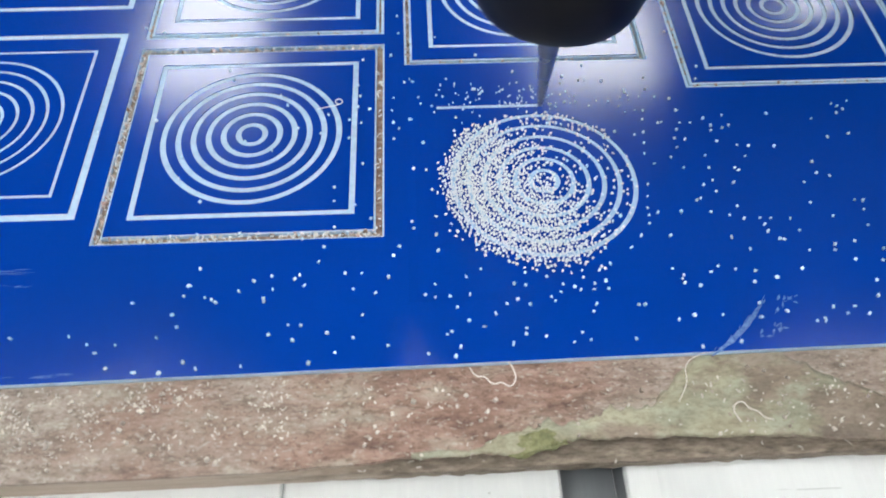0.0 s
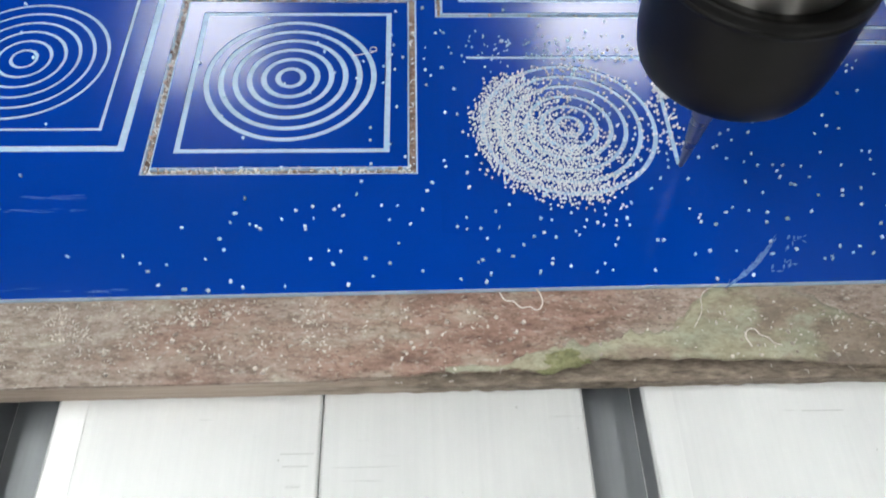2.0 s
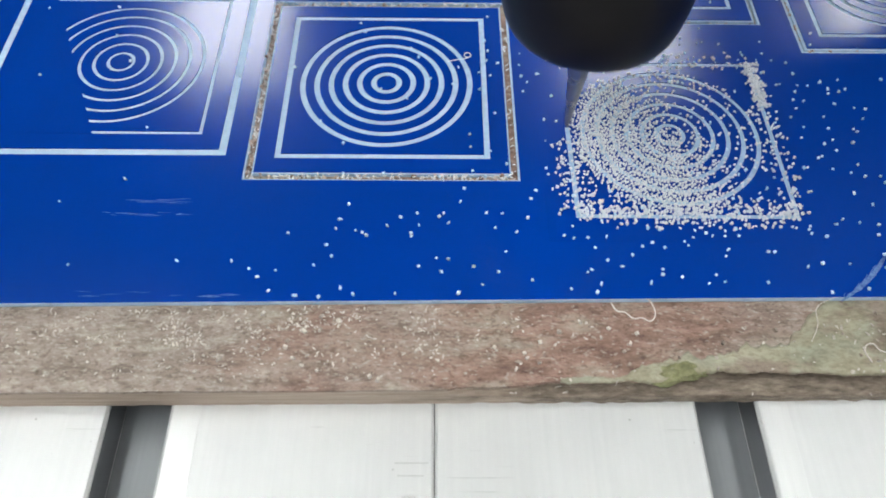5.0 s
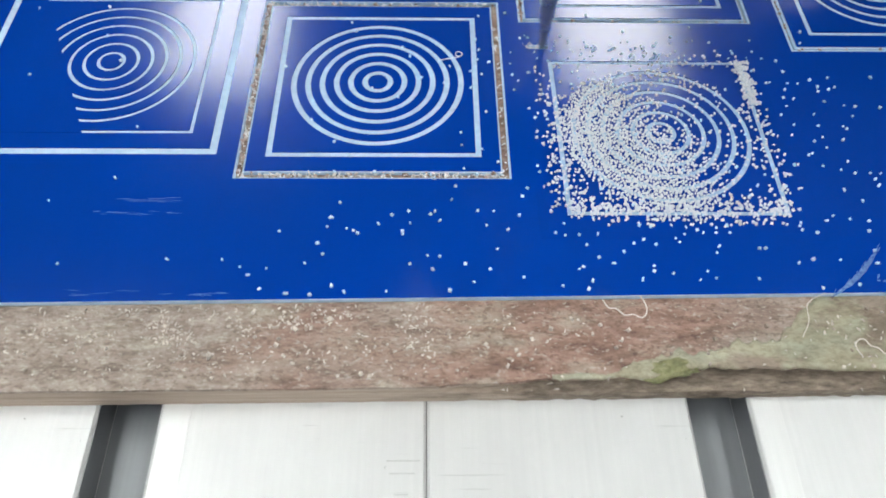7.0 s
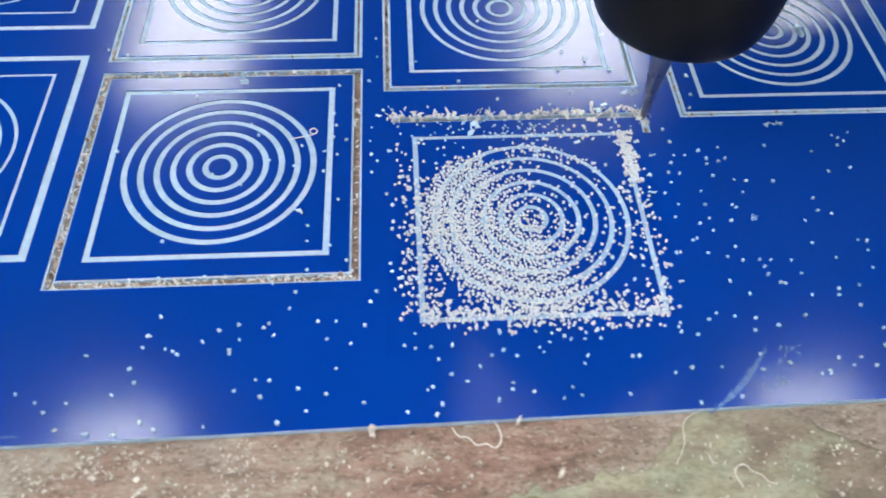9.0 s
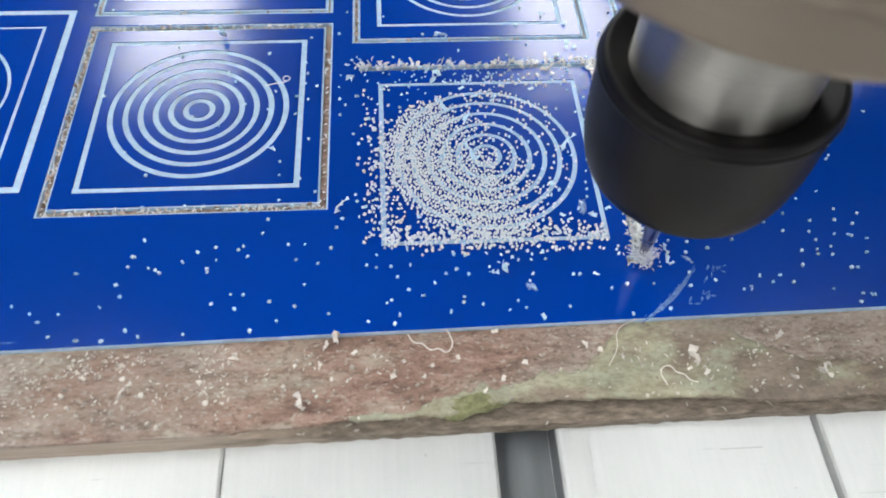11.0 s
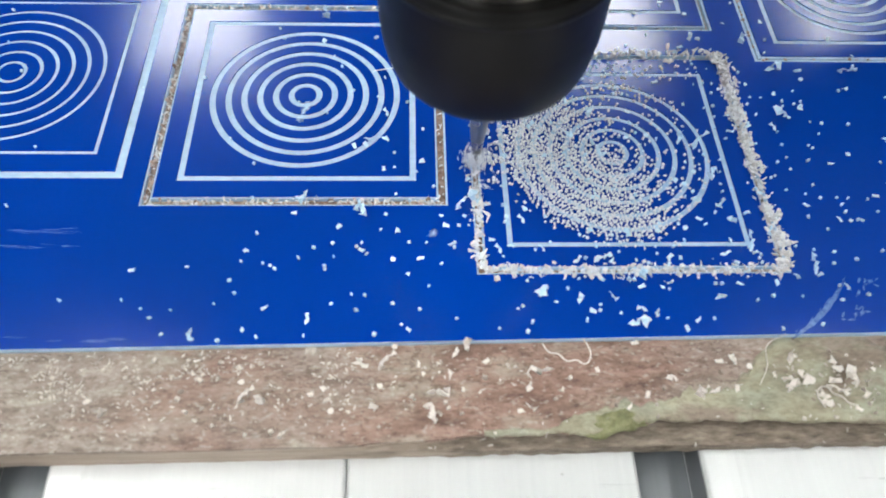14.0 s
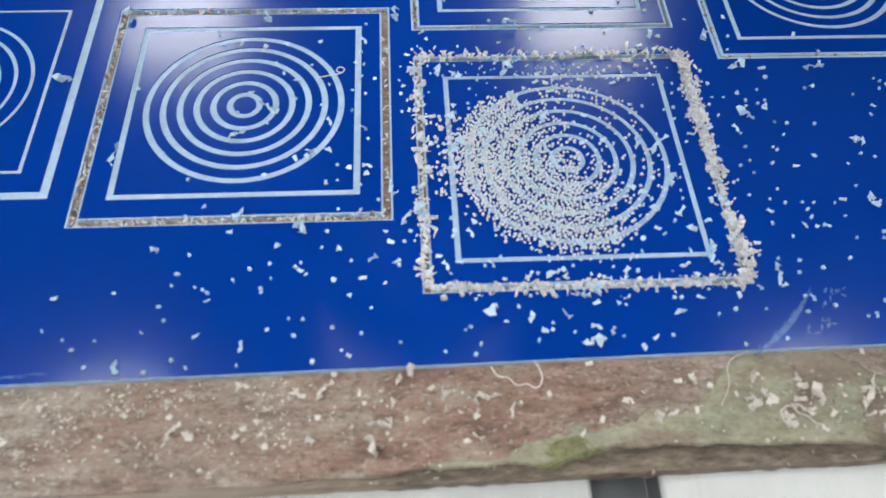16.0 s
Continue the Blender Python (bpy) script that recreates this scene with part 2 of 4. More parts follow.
BLUE, CORE, SCUFF = blue_plastic(), white_core(), scuffed()
CRUMB = chip_plastic("white_plastic_crumbs", (0.72, 0.76, 0.82), (0.86, 0.87, 0.90))
# colour bleed painted into white chips: blue over the sheet, warm over the board
TINGED = chip_plastic("blue_tinged_crumbs", (0.43, 0.71, 0.93), (0.67, 0.86, 0.98))
SHAVING = chip_plastic("white_plastic_shavings", (0.68, 0.65, 0.63), (0.85, 0.85, 0.86))
WARM_TINTED = chip_plastic("warm_tinted_shavings", (0.50, 0.41, 0.36), (0.80, 0.74, 0.69))
DUST = chip_plastic("wood_and_plastic_dust", (0.34, 0.27, 0.22), (0.72, 0.66, 0.60))
SLIT_DUST = chip_plastic("dust_in_the_slits", (0.13, 0.075, 0.055), (0.55, 0.42, 0.37))
WOOD, PLY, FILM, LUMP = board_wood(), ply_edge(), green_film(), moss_green()
BED = bed_metal()
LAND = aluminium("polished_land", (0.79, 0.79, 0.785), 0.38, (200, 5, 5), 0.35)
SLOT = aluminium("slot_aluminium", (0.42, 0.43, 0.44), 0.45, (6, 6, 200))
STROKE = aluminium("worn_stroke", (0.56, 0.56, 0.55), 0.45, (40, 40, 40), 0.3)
SLOT_DARK = aluminium("slot_floor_metal", (0.24, 0.25, 0.265), 0.45, (200, 6, 6), 0.4)
STEEL = turned_steel()
HOUSING = aluminium("spindle_aluminium", (0.29, 0.24, 0.195), 0.42, (4, 4, 160))
CARBIDE = aluminium("carbide", (0.34, 0.34, 0.36), 0.28, (40, 40, 300))
RUBBER = black_rubber()
PLASTER = painted("wall_plaster", (0.36, 0.37, 0.38), (0.44, 0.45, 0.46), 1.5)
CONCRETE = painted("concrete_floor", (0.20, 0.20, 0.19), (0.30, 0.29, 0.28), 2.0)
ROOF = painted("roof_sheet", (0.038, 0.044, 0.050), (0.055, 0.062, 0.070), 1.0)
IRON = painted("painted_iron", (0.10, 0.12, 0.14), (0.14, 0.16, 0.18), 4.0, 0.5)
DARK_IRON = painted("dark_painted_iron", (0.02, 0.022, 0.025), (0.035, 0.036, 0.04), 12.0, 0.6)
PANEL = daylight_panel()


# ---------------------------------------------------------------- builders
def finish(bm, name, mat, smooth=False):
    me = bpy.data.meshes.new(name)
    bm.to_mesh(me)
    bm.free()
    me.materials.append(mat)
    if smooth:
        me.polygons.foreach_set("use_smooth", [True] * len(me.polygons))
    return me


def part(name, bm, mat, parent=None, label="", smooth=False):
    ob = new(name, finish(bm, name, mat, smooth))
    if parent:
        ob.parent = parent
    return tagged(ob, label)


def box(lo, hi, bevel=0.0):
    bm = bmesh.new()
    bmesh.ops.create_cube(bm, size=1)
    for v in bm.verts:
        v.co = Vector([(a + b) / 2 + c * (b - a) for a, b, c in zip(lo, hi, v.co)])
    if bevel:
        bmesh.ops.bevel(bm, geom=bm.edges[:], offset=bevel, segments=2, affect="EDGES", profile=0.5)
    return bm


def lathe(profile, steps=96):
    """A body of revolution round z; profile: (radius, height) from bottom to top."""
    held = []
    for (r0, z0), (r1, z1) in zip(profile, profile[1:]):
        held.append((r0, z0))
        long = math.hypot(r1 - r0, z1 - z0)
        if long > 0.0015:  # extra rings next to the corners keep long sides straight
            f = 0.00012 / long
            held += [(r0 + f * (r1 - r0), z0 + f * (z1 - z0)), (r1 - f * (r1 - r0), z1 - f * (z1 - z0))]
    held.append(profile[-1])
    bm = bmesh.new()
    rings = []
    for r, z in held:
        if r < 1e-7:
            rings.append([bm.verts.new((0, 0, z))])
        else:
            rings.append([bm.verts.new((r * math.cos(2 * math.pi * i / steps), r * math.sin(2 * math.pi * i / steps), z)) for i in range(steps)])
    for a, b in zip(rings, rings[1:]):
        for i in range(steps):
            j = (i + 1) % steps
            corners = [a[i % len(a)], a[j % len(a)], b[j % len(b)], b[i % len(b)]]
            bm.faces.new(list(dict.fromkeys(corners)))
    bmesh.ops.recalc_face_normals(bm, faces=bm.faces[:])
    return bm


def extruded(outline, y0, y1):
    """A closed outline in x and z, drawn out along y."""
    bm = bmesh.new()
    a = [bm.verts.new((x, y0, z)) for x, z in outline]
    b = [bm.verts.new((x, y1, z)) for x, z in outline]
    for i in range(len(a)):
        j = (i + 1) % len(a)
        bm.faces.new((a[i], a[j], b[j], b[i]))
    bm.faces.new(a)
    bm.faces.new(b[::-1])
    bmesh.ops.recalc_face_normals(bm, faces=bm.faces[:])
    return bm


class Crumbs:
    """Many small solid bits gathered into one mesh."""

    def __init__(self):
        self.verts, self.faces = [], []

    def crumb(self, place, size, rng):
        turn = Euler([rng.uniform(0, 6.28) for _ in range(3)]).to_matrix()
        first = len(self.verts)
        for sx, sy, sz in CUBE:
            v = Vector((sx * rng.uniform(0.36, 0.54), sy * rng.uniform(0.36, 0.54), sz * rng.uniform(0.22, 0.42))) * size
            self.verts.append(tuple(turn @ v + Vector(place)))
        self.faces += [tuple(first + i for i in f) for f in CUBE_FACES]

    def flake(self, place, length, rng, width=None, flat=0.6):
        """A curled shaving: a thin strip of four bent sections."""
        width = width or length * rng.uniform(0.25, 0.6)
        turn = Euler((rng.gauss(0, flat), rng.gauss(0, flat), rng.uniform(0, 6.28))).to_matrix()
        bend, twist, thick = rng.uniform(-1.6, 1.6), rng.uniform(-0.9, 0.9), rng.uniform(0.00014, 0.00028)
        first, at, angle = len(self.verts), Vector((-length / 2, 0, 0)), -bend / 2
        for i in range(4):
            w = width * (0.45 + 0.55 * math.sin(1.0 + i * 0.75)) * rng.uniform(0.7, 1.15)
            side = Vector((0, math.cos(twist * i / 3), math.sin(twist * i / 3))) * w / 2
            up = Vector((-math.sin(angle), 0, math.cos(angle))) * thick
            for v in (at - side, at + side, at + side + up, at - side + up):
                self.verts.append(tuple(turn @ v + Vector(place)))
            angle += bend / 3
            at = at + Vector((math.cos(angle), 0, math.sin(angle))) * length / 3
        for i in range(3):
            a = first + 4 * i
            for k in range(4):
                self.faces.append((a + k, a + (k + 1) % 4, a + 4 + (k + 1) % 4, a + 4 + k))
        self.faces += [(first + 3, first + 2, first + 1, first), (first + 12, first + 13, first + 14, first + 15)]

    def scrap(self, place, length, rng, sections, bend, width):
        """One crinkled strip, folded this way and that, lying on the ground."""
        at, way, side, rows = Vector(), Vector((1, 0, 0)), Vector((0, 1, 0)), []
        thick = rng.uniform(0.00016, 0.00030)
        for i in range(sections + 1):
            w = width * rng.uniform(0.45, 1.1) / 2
            up = way.cross(side).normalized() * thick
            rows.append([at - side * w, at + side * w, at + side * w + up, at - side * w + up])
            turn = Euler((rng.gauss(0, bend * 0.7), rng.gauss(0, bend * 0.8), rng.gauss(0, bend))).to_matrix()
            way, side = (turn @ way).normalized(), turn @ side
            side = (side - way * side.dot(way)).normalized()
            at = at + way * length / sections
        spin = Euler((0, 0, rng.uniform(0, 6.28))).to_matrix()
        mid = sum((v for row in rows for v in row), Vector()) / (4 * len(rows))
        low = min(v.z for row in rows for v in row)
        first = len(self.verts)
        self.verts += [tuple(spin @ (v - Vector((mid.x, mid.y, low))) + Vector(place)) for row in rows for v in row]
        for i in range(sections):
            a = first + 4 * i
            self.faces += [(a + k, a + (k + 1) % 4, a + 4 + (k + 1) % 4, a + 4 + k) for k in range(4)]
        last = first + 4 * sections
        self.faces += [(first + 3, first + 2, first + 1, first), (last, last + 1, last + 2, last + 3)]

    def made(self, name, mat):
        me = bpy.data.meshes.new(name)
        me.from_pydata(self.verts, [], self.faces)
        me.materials.append(mat)
        return new(name, me)


CUBE = [(-1, -1, -1), (1, -1, -1), (1, 1, -1), (-1, 1, -1), (-1, -1, 1), (1, -1, 1), (1, 1, 1), (-1, 1, 1)]
CUBE_FACES = [(3, 2, 1, 0), (4, 5, 6, 7), (0, 1, 5, 4), (1, 2, 6, 5), (2, 3, 7, 6), (3, 0, 4, 7)]


# ---------------------------------------------------------------- the workshop round the machine
def workshop():
    x0, x1, y0, y1, z0, z1 = -6.0, 6.5, -5.0, 10.0, -0.95, 4.0
    walls = {"floor": ((x0 - 0.2, y0 - 0.2, z0 - 0.2), (x1 + 0.2, y1 + 0.2, z0), CONCRETE),
             "wall_north": ((x0 - 0.2, y1, z0), (x1 + 0.2, y1 + 0.2, z1), PLASTER),
             "wall_south": ((x0 - 0.2, y0 - 0.2, z0), (x1 + 0.2, y0, z1), PLASTER),
             "wall_west": ((x0 - 0.2, y0, z0), (x0, y1, z1), PLASTER),
             "wall_east": ((x1, y0, z0), (x1 + 0.2, y1, z1), PLASTER)}
    for name, (lo, hi, mat) in walls.items():
        tagged(part(name, box(lo, hi), mat), "plain grey workshop " + ("concrete floor" if name == "floor" else "plaster wall"), name.split("_")[0], kind="structure")
    # roof sheet with five long daylight openings; the third is unseen, added for brightness
    holes = [(-2.2, -1.28, 4.35, 9.0), (1.08, 2.04, 4.35, 9.0), (-3.25, -2.65, -4.6, 1.80), (-1.95, -1.38, -4.6, 1.80), (2.10, 2.70, -4.6, 1.82)]
    xs = sorted({x0 - 0.2, x1 + 0.2, *(v for h in holes for v in h[:2])})
    ys = sorted({y0 - 0.2, y1 + 0.2, *(v for h in holes for v in h[2:])})
    bm = bmesh.new()
    for xa, xb in zip(xs, xs[1:]):
        for ya, yb in zip(ys, ys[1:]):
            if any(h[0] < (xa + xb) / 2 < h[1] and h[2] < (ya + yb) / 2 < h[3] for h in holes):
                continue
            for v in bmesh.ops.create_cube(bm, size=1)["verts"]:
                v.co = Vector([(a + b) / 2 + c * (b - a) for a, b, c in zip((xa, ya, z1), (xb, yb, z1 + 0.12), v.co)])
    for number, (xa, xb, ya, yb) in enumerate(holes, 1):
        panel = part("skylight_%d" % number, box((xa - 0.02, ya - 0.02, z1 + 0.125), (xb + 0.02, yb + 0.02, z1 + 0.14)), PANEL)
        tagged(panel, "translucent white daylight panel in the roof", "skylight", kind="structure")
    # a narrow strip by the side wall, set under the roof sheet
    panel = part("skylight_%d" % (number + 1), box((3.36, 3.88, z1 - 0.03), (3.66, 6.5, z1 - 0.005), 0.01), PANEL)
    tagged(panel, "narrow translucent white daylight strip under the roof", "skylight", kind="structure")
    tagged(part("ceiling", bm, ROOF), "grey metal roof with openings for daylight panels", "ceiling", kind="structure")


# ---------------------------------------------------------------- the machine bed
BED_TOP, PITCH, SEAM = -0.0140, 0.191, -0.0298


def bed_profile():
    """One extruded profile with a T-slot along its middle."""
    w, s = PITCH / 2 - 0.00025, 0.0100
    r = 0.0008
    right = [(w - r, 0), (w, -r), (w, -0.030), (0.022, -0.030)]
    deep = 0.0130
    outline = [(-w, -r), (-w + r, 0), (-s - r, 0), (-s, -r), (-s, -deep), (s, -deep), (s, -r), (s + r, 0)] + right + [(-0.022, -0.030), (-w, -0.030)]
    thing = new("bed_profile")
    part("extrusion", extruded(outline, -0.60, 0.90), BED, thing)
    # slot floor and walls are thin liners, darker grey than the extrusion
    part("slot_floor", box((-s + 0.0006, -0.599, -deep - 0.0002), (s - 0.0006, 0.899, -deep + 0.0004)), SLOT_DARK, thing, "dark grey slot floor")
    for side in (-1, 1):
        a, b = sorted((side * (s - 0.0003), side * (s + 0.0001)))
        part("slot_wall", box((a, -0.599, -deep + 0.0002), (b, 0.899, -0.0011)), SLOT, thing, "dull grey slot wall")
    part("slot_land", box((s + 0.0012, -0.5985, -0.0002), (s + 0.0100, 0.8985, 0.00018), 0.0001), LAND, thing, "smooth bright land beside the slot")
    return tagged(thing, "satin aluminium machine bed profile with a T-slot", "machine bed", "bed profiles")


def machine_bed():
    first = bed_profile()
    made = [first]
    for k in range(-2, 4):
        m = pose(SEAM + (k + 0.5) * PITCH + (0.0016 if k > 0 else 0.0), 0, BED_TOP)
        if k == -2:
            first.matrix_basis = m
        else:
            made.append(copy_thing(first, m))
    # a few engraved strokes and a scratch beside the joints of two profiles
    for index, strokes in ((1, ((0.0935, -0.1045, 0.0105), (0.0920, -0.1085, 0.0080), (0.0900, -0.1150, 0.0045))), (2, ((0.0760, -0.0930, 0.0140),))):
        for x, y, long in strokes:
            part("engraved_stroke", box((x - long, y, -0.00002), (x, y + 0.00035, 0.00004)), STROKE, made[index], "thin dull stroke scratched into the metal")
    frame_thing = new("machine_frame")
    left, right = SEAM - 2 * PITCH, SEAM + 4 * PITCH
    for y in (-0.55, 0.15, 0.85):
        part("cross_beam", box((left, y - 0.04, -0.144), (right, y + 0.04, -0.0441), 0.004), IRON, frame_thing)
    for x in (left + 0.05, right - 0.05):
        for y in (-0.55, 0.85):
            part("leg", box((x - 0.04, y - 0.04, -0.95), (x + 0.04, y + 0.04, -0.144), 0.004), IRON, frame_thing)
    tagged(frame_thing, "dark painted iron frame under the machine bed", "machine frame")


# ---------------------------------------------------------------- the wooden board under the sheet
BOARD_TOP, BOARD_FRONT = -0.0020, -0.0845


def fray(x, scale, seed):
    return noise.noise(Vector((x * scale, seed, 0.3))) + 0.5 * noise.noise(Vector((x * scale * 2.7, seed, 4.1)))


def recess(x):
    """How far the torn edge lies behind the board's front at x."""
    wide = np.interp(x, (-0.035, -0.015, 0.025, 0.042, 0.054, 0.095, 0.125, 0.145), (0.0, 0.0012, 0.0026, 0.0034, 0.0072, 0.0062, 0.0045, 0.0012))
    return wide * max(0.55, min(1.25, 0.95 + 0.45 * fray(x, 30, 12))) + min(1.0, wide / 0.002) * (0.0006 * fray(x, 110, 25) + 0.0004 * fray(x, 400, 15))


def wooden_board():
    thing = new("wooden_board")
    part("core", box((-0.40, -0.0500, -0.0140), (0.45, 0.42, BOARD_TOP)), WOOD, thing)
    # worn front strip of the top, then the front face
    bm = bmesh.new()
    xs = np.linspace(-0.40, 0.45, 760)
    rows = []
    for x in xs:
        torn = min(1.0, max(0.0, (x + 0.035 + 0.01 * fray(x, 40, 4)) / 0.035))
        deep = recess(x)
        edge = BOARD_FRONT + 0.009 * x + 0.0003 * fray(x, 60, 1) + torn * 0.0004 * fray(x, 160, 2) + deep
        row = []
        for k in range(17):
            f = k / 16
            y = -0.0500 + f * (edge + 0.0500)
            rough = 0.00016 * noise.noise(Vector((x * 150, y * 700, 0))) + 0.00012 * noise.noise(Vector((x * 700, y * 900, 5)))
            sag = max(0.0, f - 0.86) / 0.14
            row.append(bm.verts.new((x, y, BOARD_TOP + rough * min(1.0, 3 * f) - 0.0005 * sag * sag)))
        under = torn * (0.0010 + 0.0004 * fray(x, 70, 3)) + deep * 0.30
        lower = BOARD_FRONT + 0.009 * x + 0.0003 + torn * 0.0002 * fray(x, 110, 13)
        lip = BOARD_TOP - 0.0016 - 0.0006 * fray(x, 130, 14) * torn
        for z, y in ((lip, edge - 0.0001), (lip - 0.0004, edge + under), (lip - 0.0022 - 0.0022 * torn, edge + under), (lip - 0.0026 - 0.0026 * torn, lower), (-0.0100, lower - 0.0002), (-0.0140, lower)):
            wob = (0.00018 + 0.0004 * torn) * noise.noise(Vector((x * 220, z * 900, 9)))
            row.append(bm.verts.new((x, y + wob, z)))
        rows.append(row)
    for a, b in zip(rows, rows[1:]):
        for i in range(len(a) - 1):
            face = bm.faces.new((a[i], b[i], b[i + 1], a[i + 1]))
            face.material_index = 0 if i < 17 else 1
    bmesh.ops.recalc_face_normals(bm, faces=bm.faces[:])
    top = part("worn_front", bm, WOOD, thing, "worn brown front edge with splintered layers")
    top.data.materials.append(PLY)
    # torn green glue layer on part of the top, hanging over the edge
    bm = bmesh.new()
    rows = []
    for x in np.linspace(0.010, 0.30, 460):
        reach = min(1.0, (x - 0.010) / 0.085)
        back = np.interp(x, (0.010, 0.030, 0.046, 0.068, 0.086, 0.096, 0.104, 0.125, 0.142, 0.16, 0.30), (BOARD_FRONT + 0.0035, -0.0800, -0.0735, -0.0705, -0.0680, -0.0580, -0.0520, -0.0500, -0.0600, -0.0700, -0.0730)) + min(1.0, reach * 3) * (0.0026 * fray(x, 75, 6) + 0.0018 * fray(x, 300, 16))
        deep = recess(x)
        front = BOARD_FRONT + 0.009 * x + 0.0001 + deep + 0.0008 * fray(x, 30, 7) + 0.0003 * fray(x, 140, 27) + 0.0003 * fray(x, 420, 17)
        drop = 0.0007 + 0.0012 * max(0.0, fray(x, 45, 8))
        row = []
        for k in range(11):
            f = k / 10
            y = back + f * (front - back)
            z = BOARD_TOP + 0.0001 + 0.0004 * math.sin(math.pi * f) * (0.6 + 0.5 * noise.noise(Vector((x * 90, y * 160, 2)))) + 0.0010 * f * f * max(0.0, fray(x, 60, 9))
            row.append(bm.verts.new((x, y, z)))
        row.append(bm.verts.new((x, front - 0.0006, BOARD_TOP - drop * 0.5)))
        row.append(bm.verts.new((x, front - 0.0003, BOARD_TOP - drop)))
        rows.append(row)
    for a, b in zip(rows, rows[1:]):
        for i in range(len(a) - 1):
            bm.faces.new((a[i], b[i], b[i + 1], a[i + 1]))
    bmesh.ops.recalc_face_normals(bm, faces=bm.faces[:])
    bmesh.ops.solidify(bm, geom=bm.faces[:], thickness=0.00012)
    part("torn_layer", bm, FILM, thing, "torn greenish glue layer", smooth=True)
    lump = bmesh.new()
    bmesh.ops.create_icosphere(lump, subdivisions=4, radius=1.0)
    for v in lump.verts:
        c = v.co.copy()
        f = 1 + 0.35 * noise.noise(c * 2.1) + 0.16 * noise.noise(c * 6.0)
        v.co = Vector((0.0465 + c.x * 0.0105 * f, -0.0785 + c.y * 0.0040 * f + 0.0012 * math.sin(3 * c.x) + 0.0006 * noise.noise(c * 9), BOARD_TOP - 0.0009 + c.z * 0.0016 * f))
    part("glue_lump", lump, LUMP, thing, "mossy green lump of old glue", smooth=True)
    tagged(thing, "worn brown wooden spoilboard with a torn greenish edge", "wooden board")


# ---------------------------------------------------------------- the blue sheet and its engraved squares
SKIN, THICK = 0.00035, 0.0019


def sheet_front(x):
    """The sheet lies a little askew: its front edge at x."""
    return -0.0532 + 0.0125 * x


RINGS = [5.2, 11.0, 16.8, 22.6, 28.4, 34.2]
# lower corner of each outer square; widths of its cut, of the slit right through the core, of the engraved lines (all in mm)
TILES = [
    ("A", -100.0, 0.0, 3.9, 2.5, 2.3), ("A2", -100.0, 110.0, 3.4, 1.0, 2.0), ("B", 12.0, -28.0, 3.2, 1.9, 1.9),
    ("B2", 12.0, 89.5, 3.3, 1.4, 2.0), ("C", 128.5, 71.5, 3.3, 0.7, 2.1), ("D", -211.2, 11.5, 3.1, 0.0, 1.5),
    ("D2", -212.5, 131.0, 2.8, 0.0, 1.5), ("E", -325.0, 20.0, 2.8, 0.0, 1.5),
]
FADE = ((-203.0, 113.0), (-163.0, 21.0))  # on one square the engraving runs out along this line


def faded(x, y):
    (ax, ay), (bx, by) = FADE
    return (x - ax) * (by - ay) - (y - ay) * (bx - ax) > 0


def cut_at(x, y):
    """What is milled away at a place of the sheet, in mm: 0 nothing, 1 the blue skin, 2 skin and core."""
    for name, x0, y0, wide, slit, line in TILES:
        dx, dy = x - x0 - 50, y - y0 - 50
        d = max(abs(dx), abs(dy))
        if d > 52:
            continue
        if slit and abs(d - 50) < slit / 2:
            return 2
        if abs(d - 50) < wide / 2:
            return 1
        if name == "D" and faded(x, y):
            return 0
        if abs(d - 40) < line / 2:
            return 1
        r = math.hypot(dx, dy)
        if any(abs(r - q) < line / 2 for q in RINGS):
            return 1
    return 0


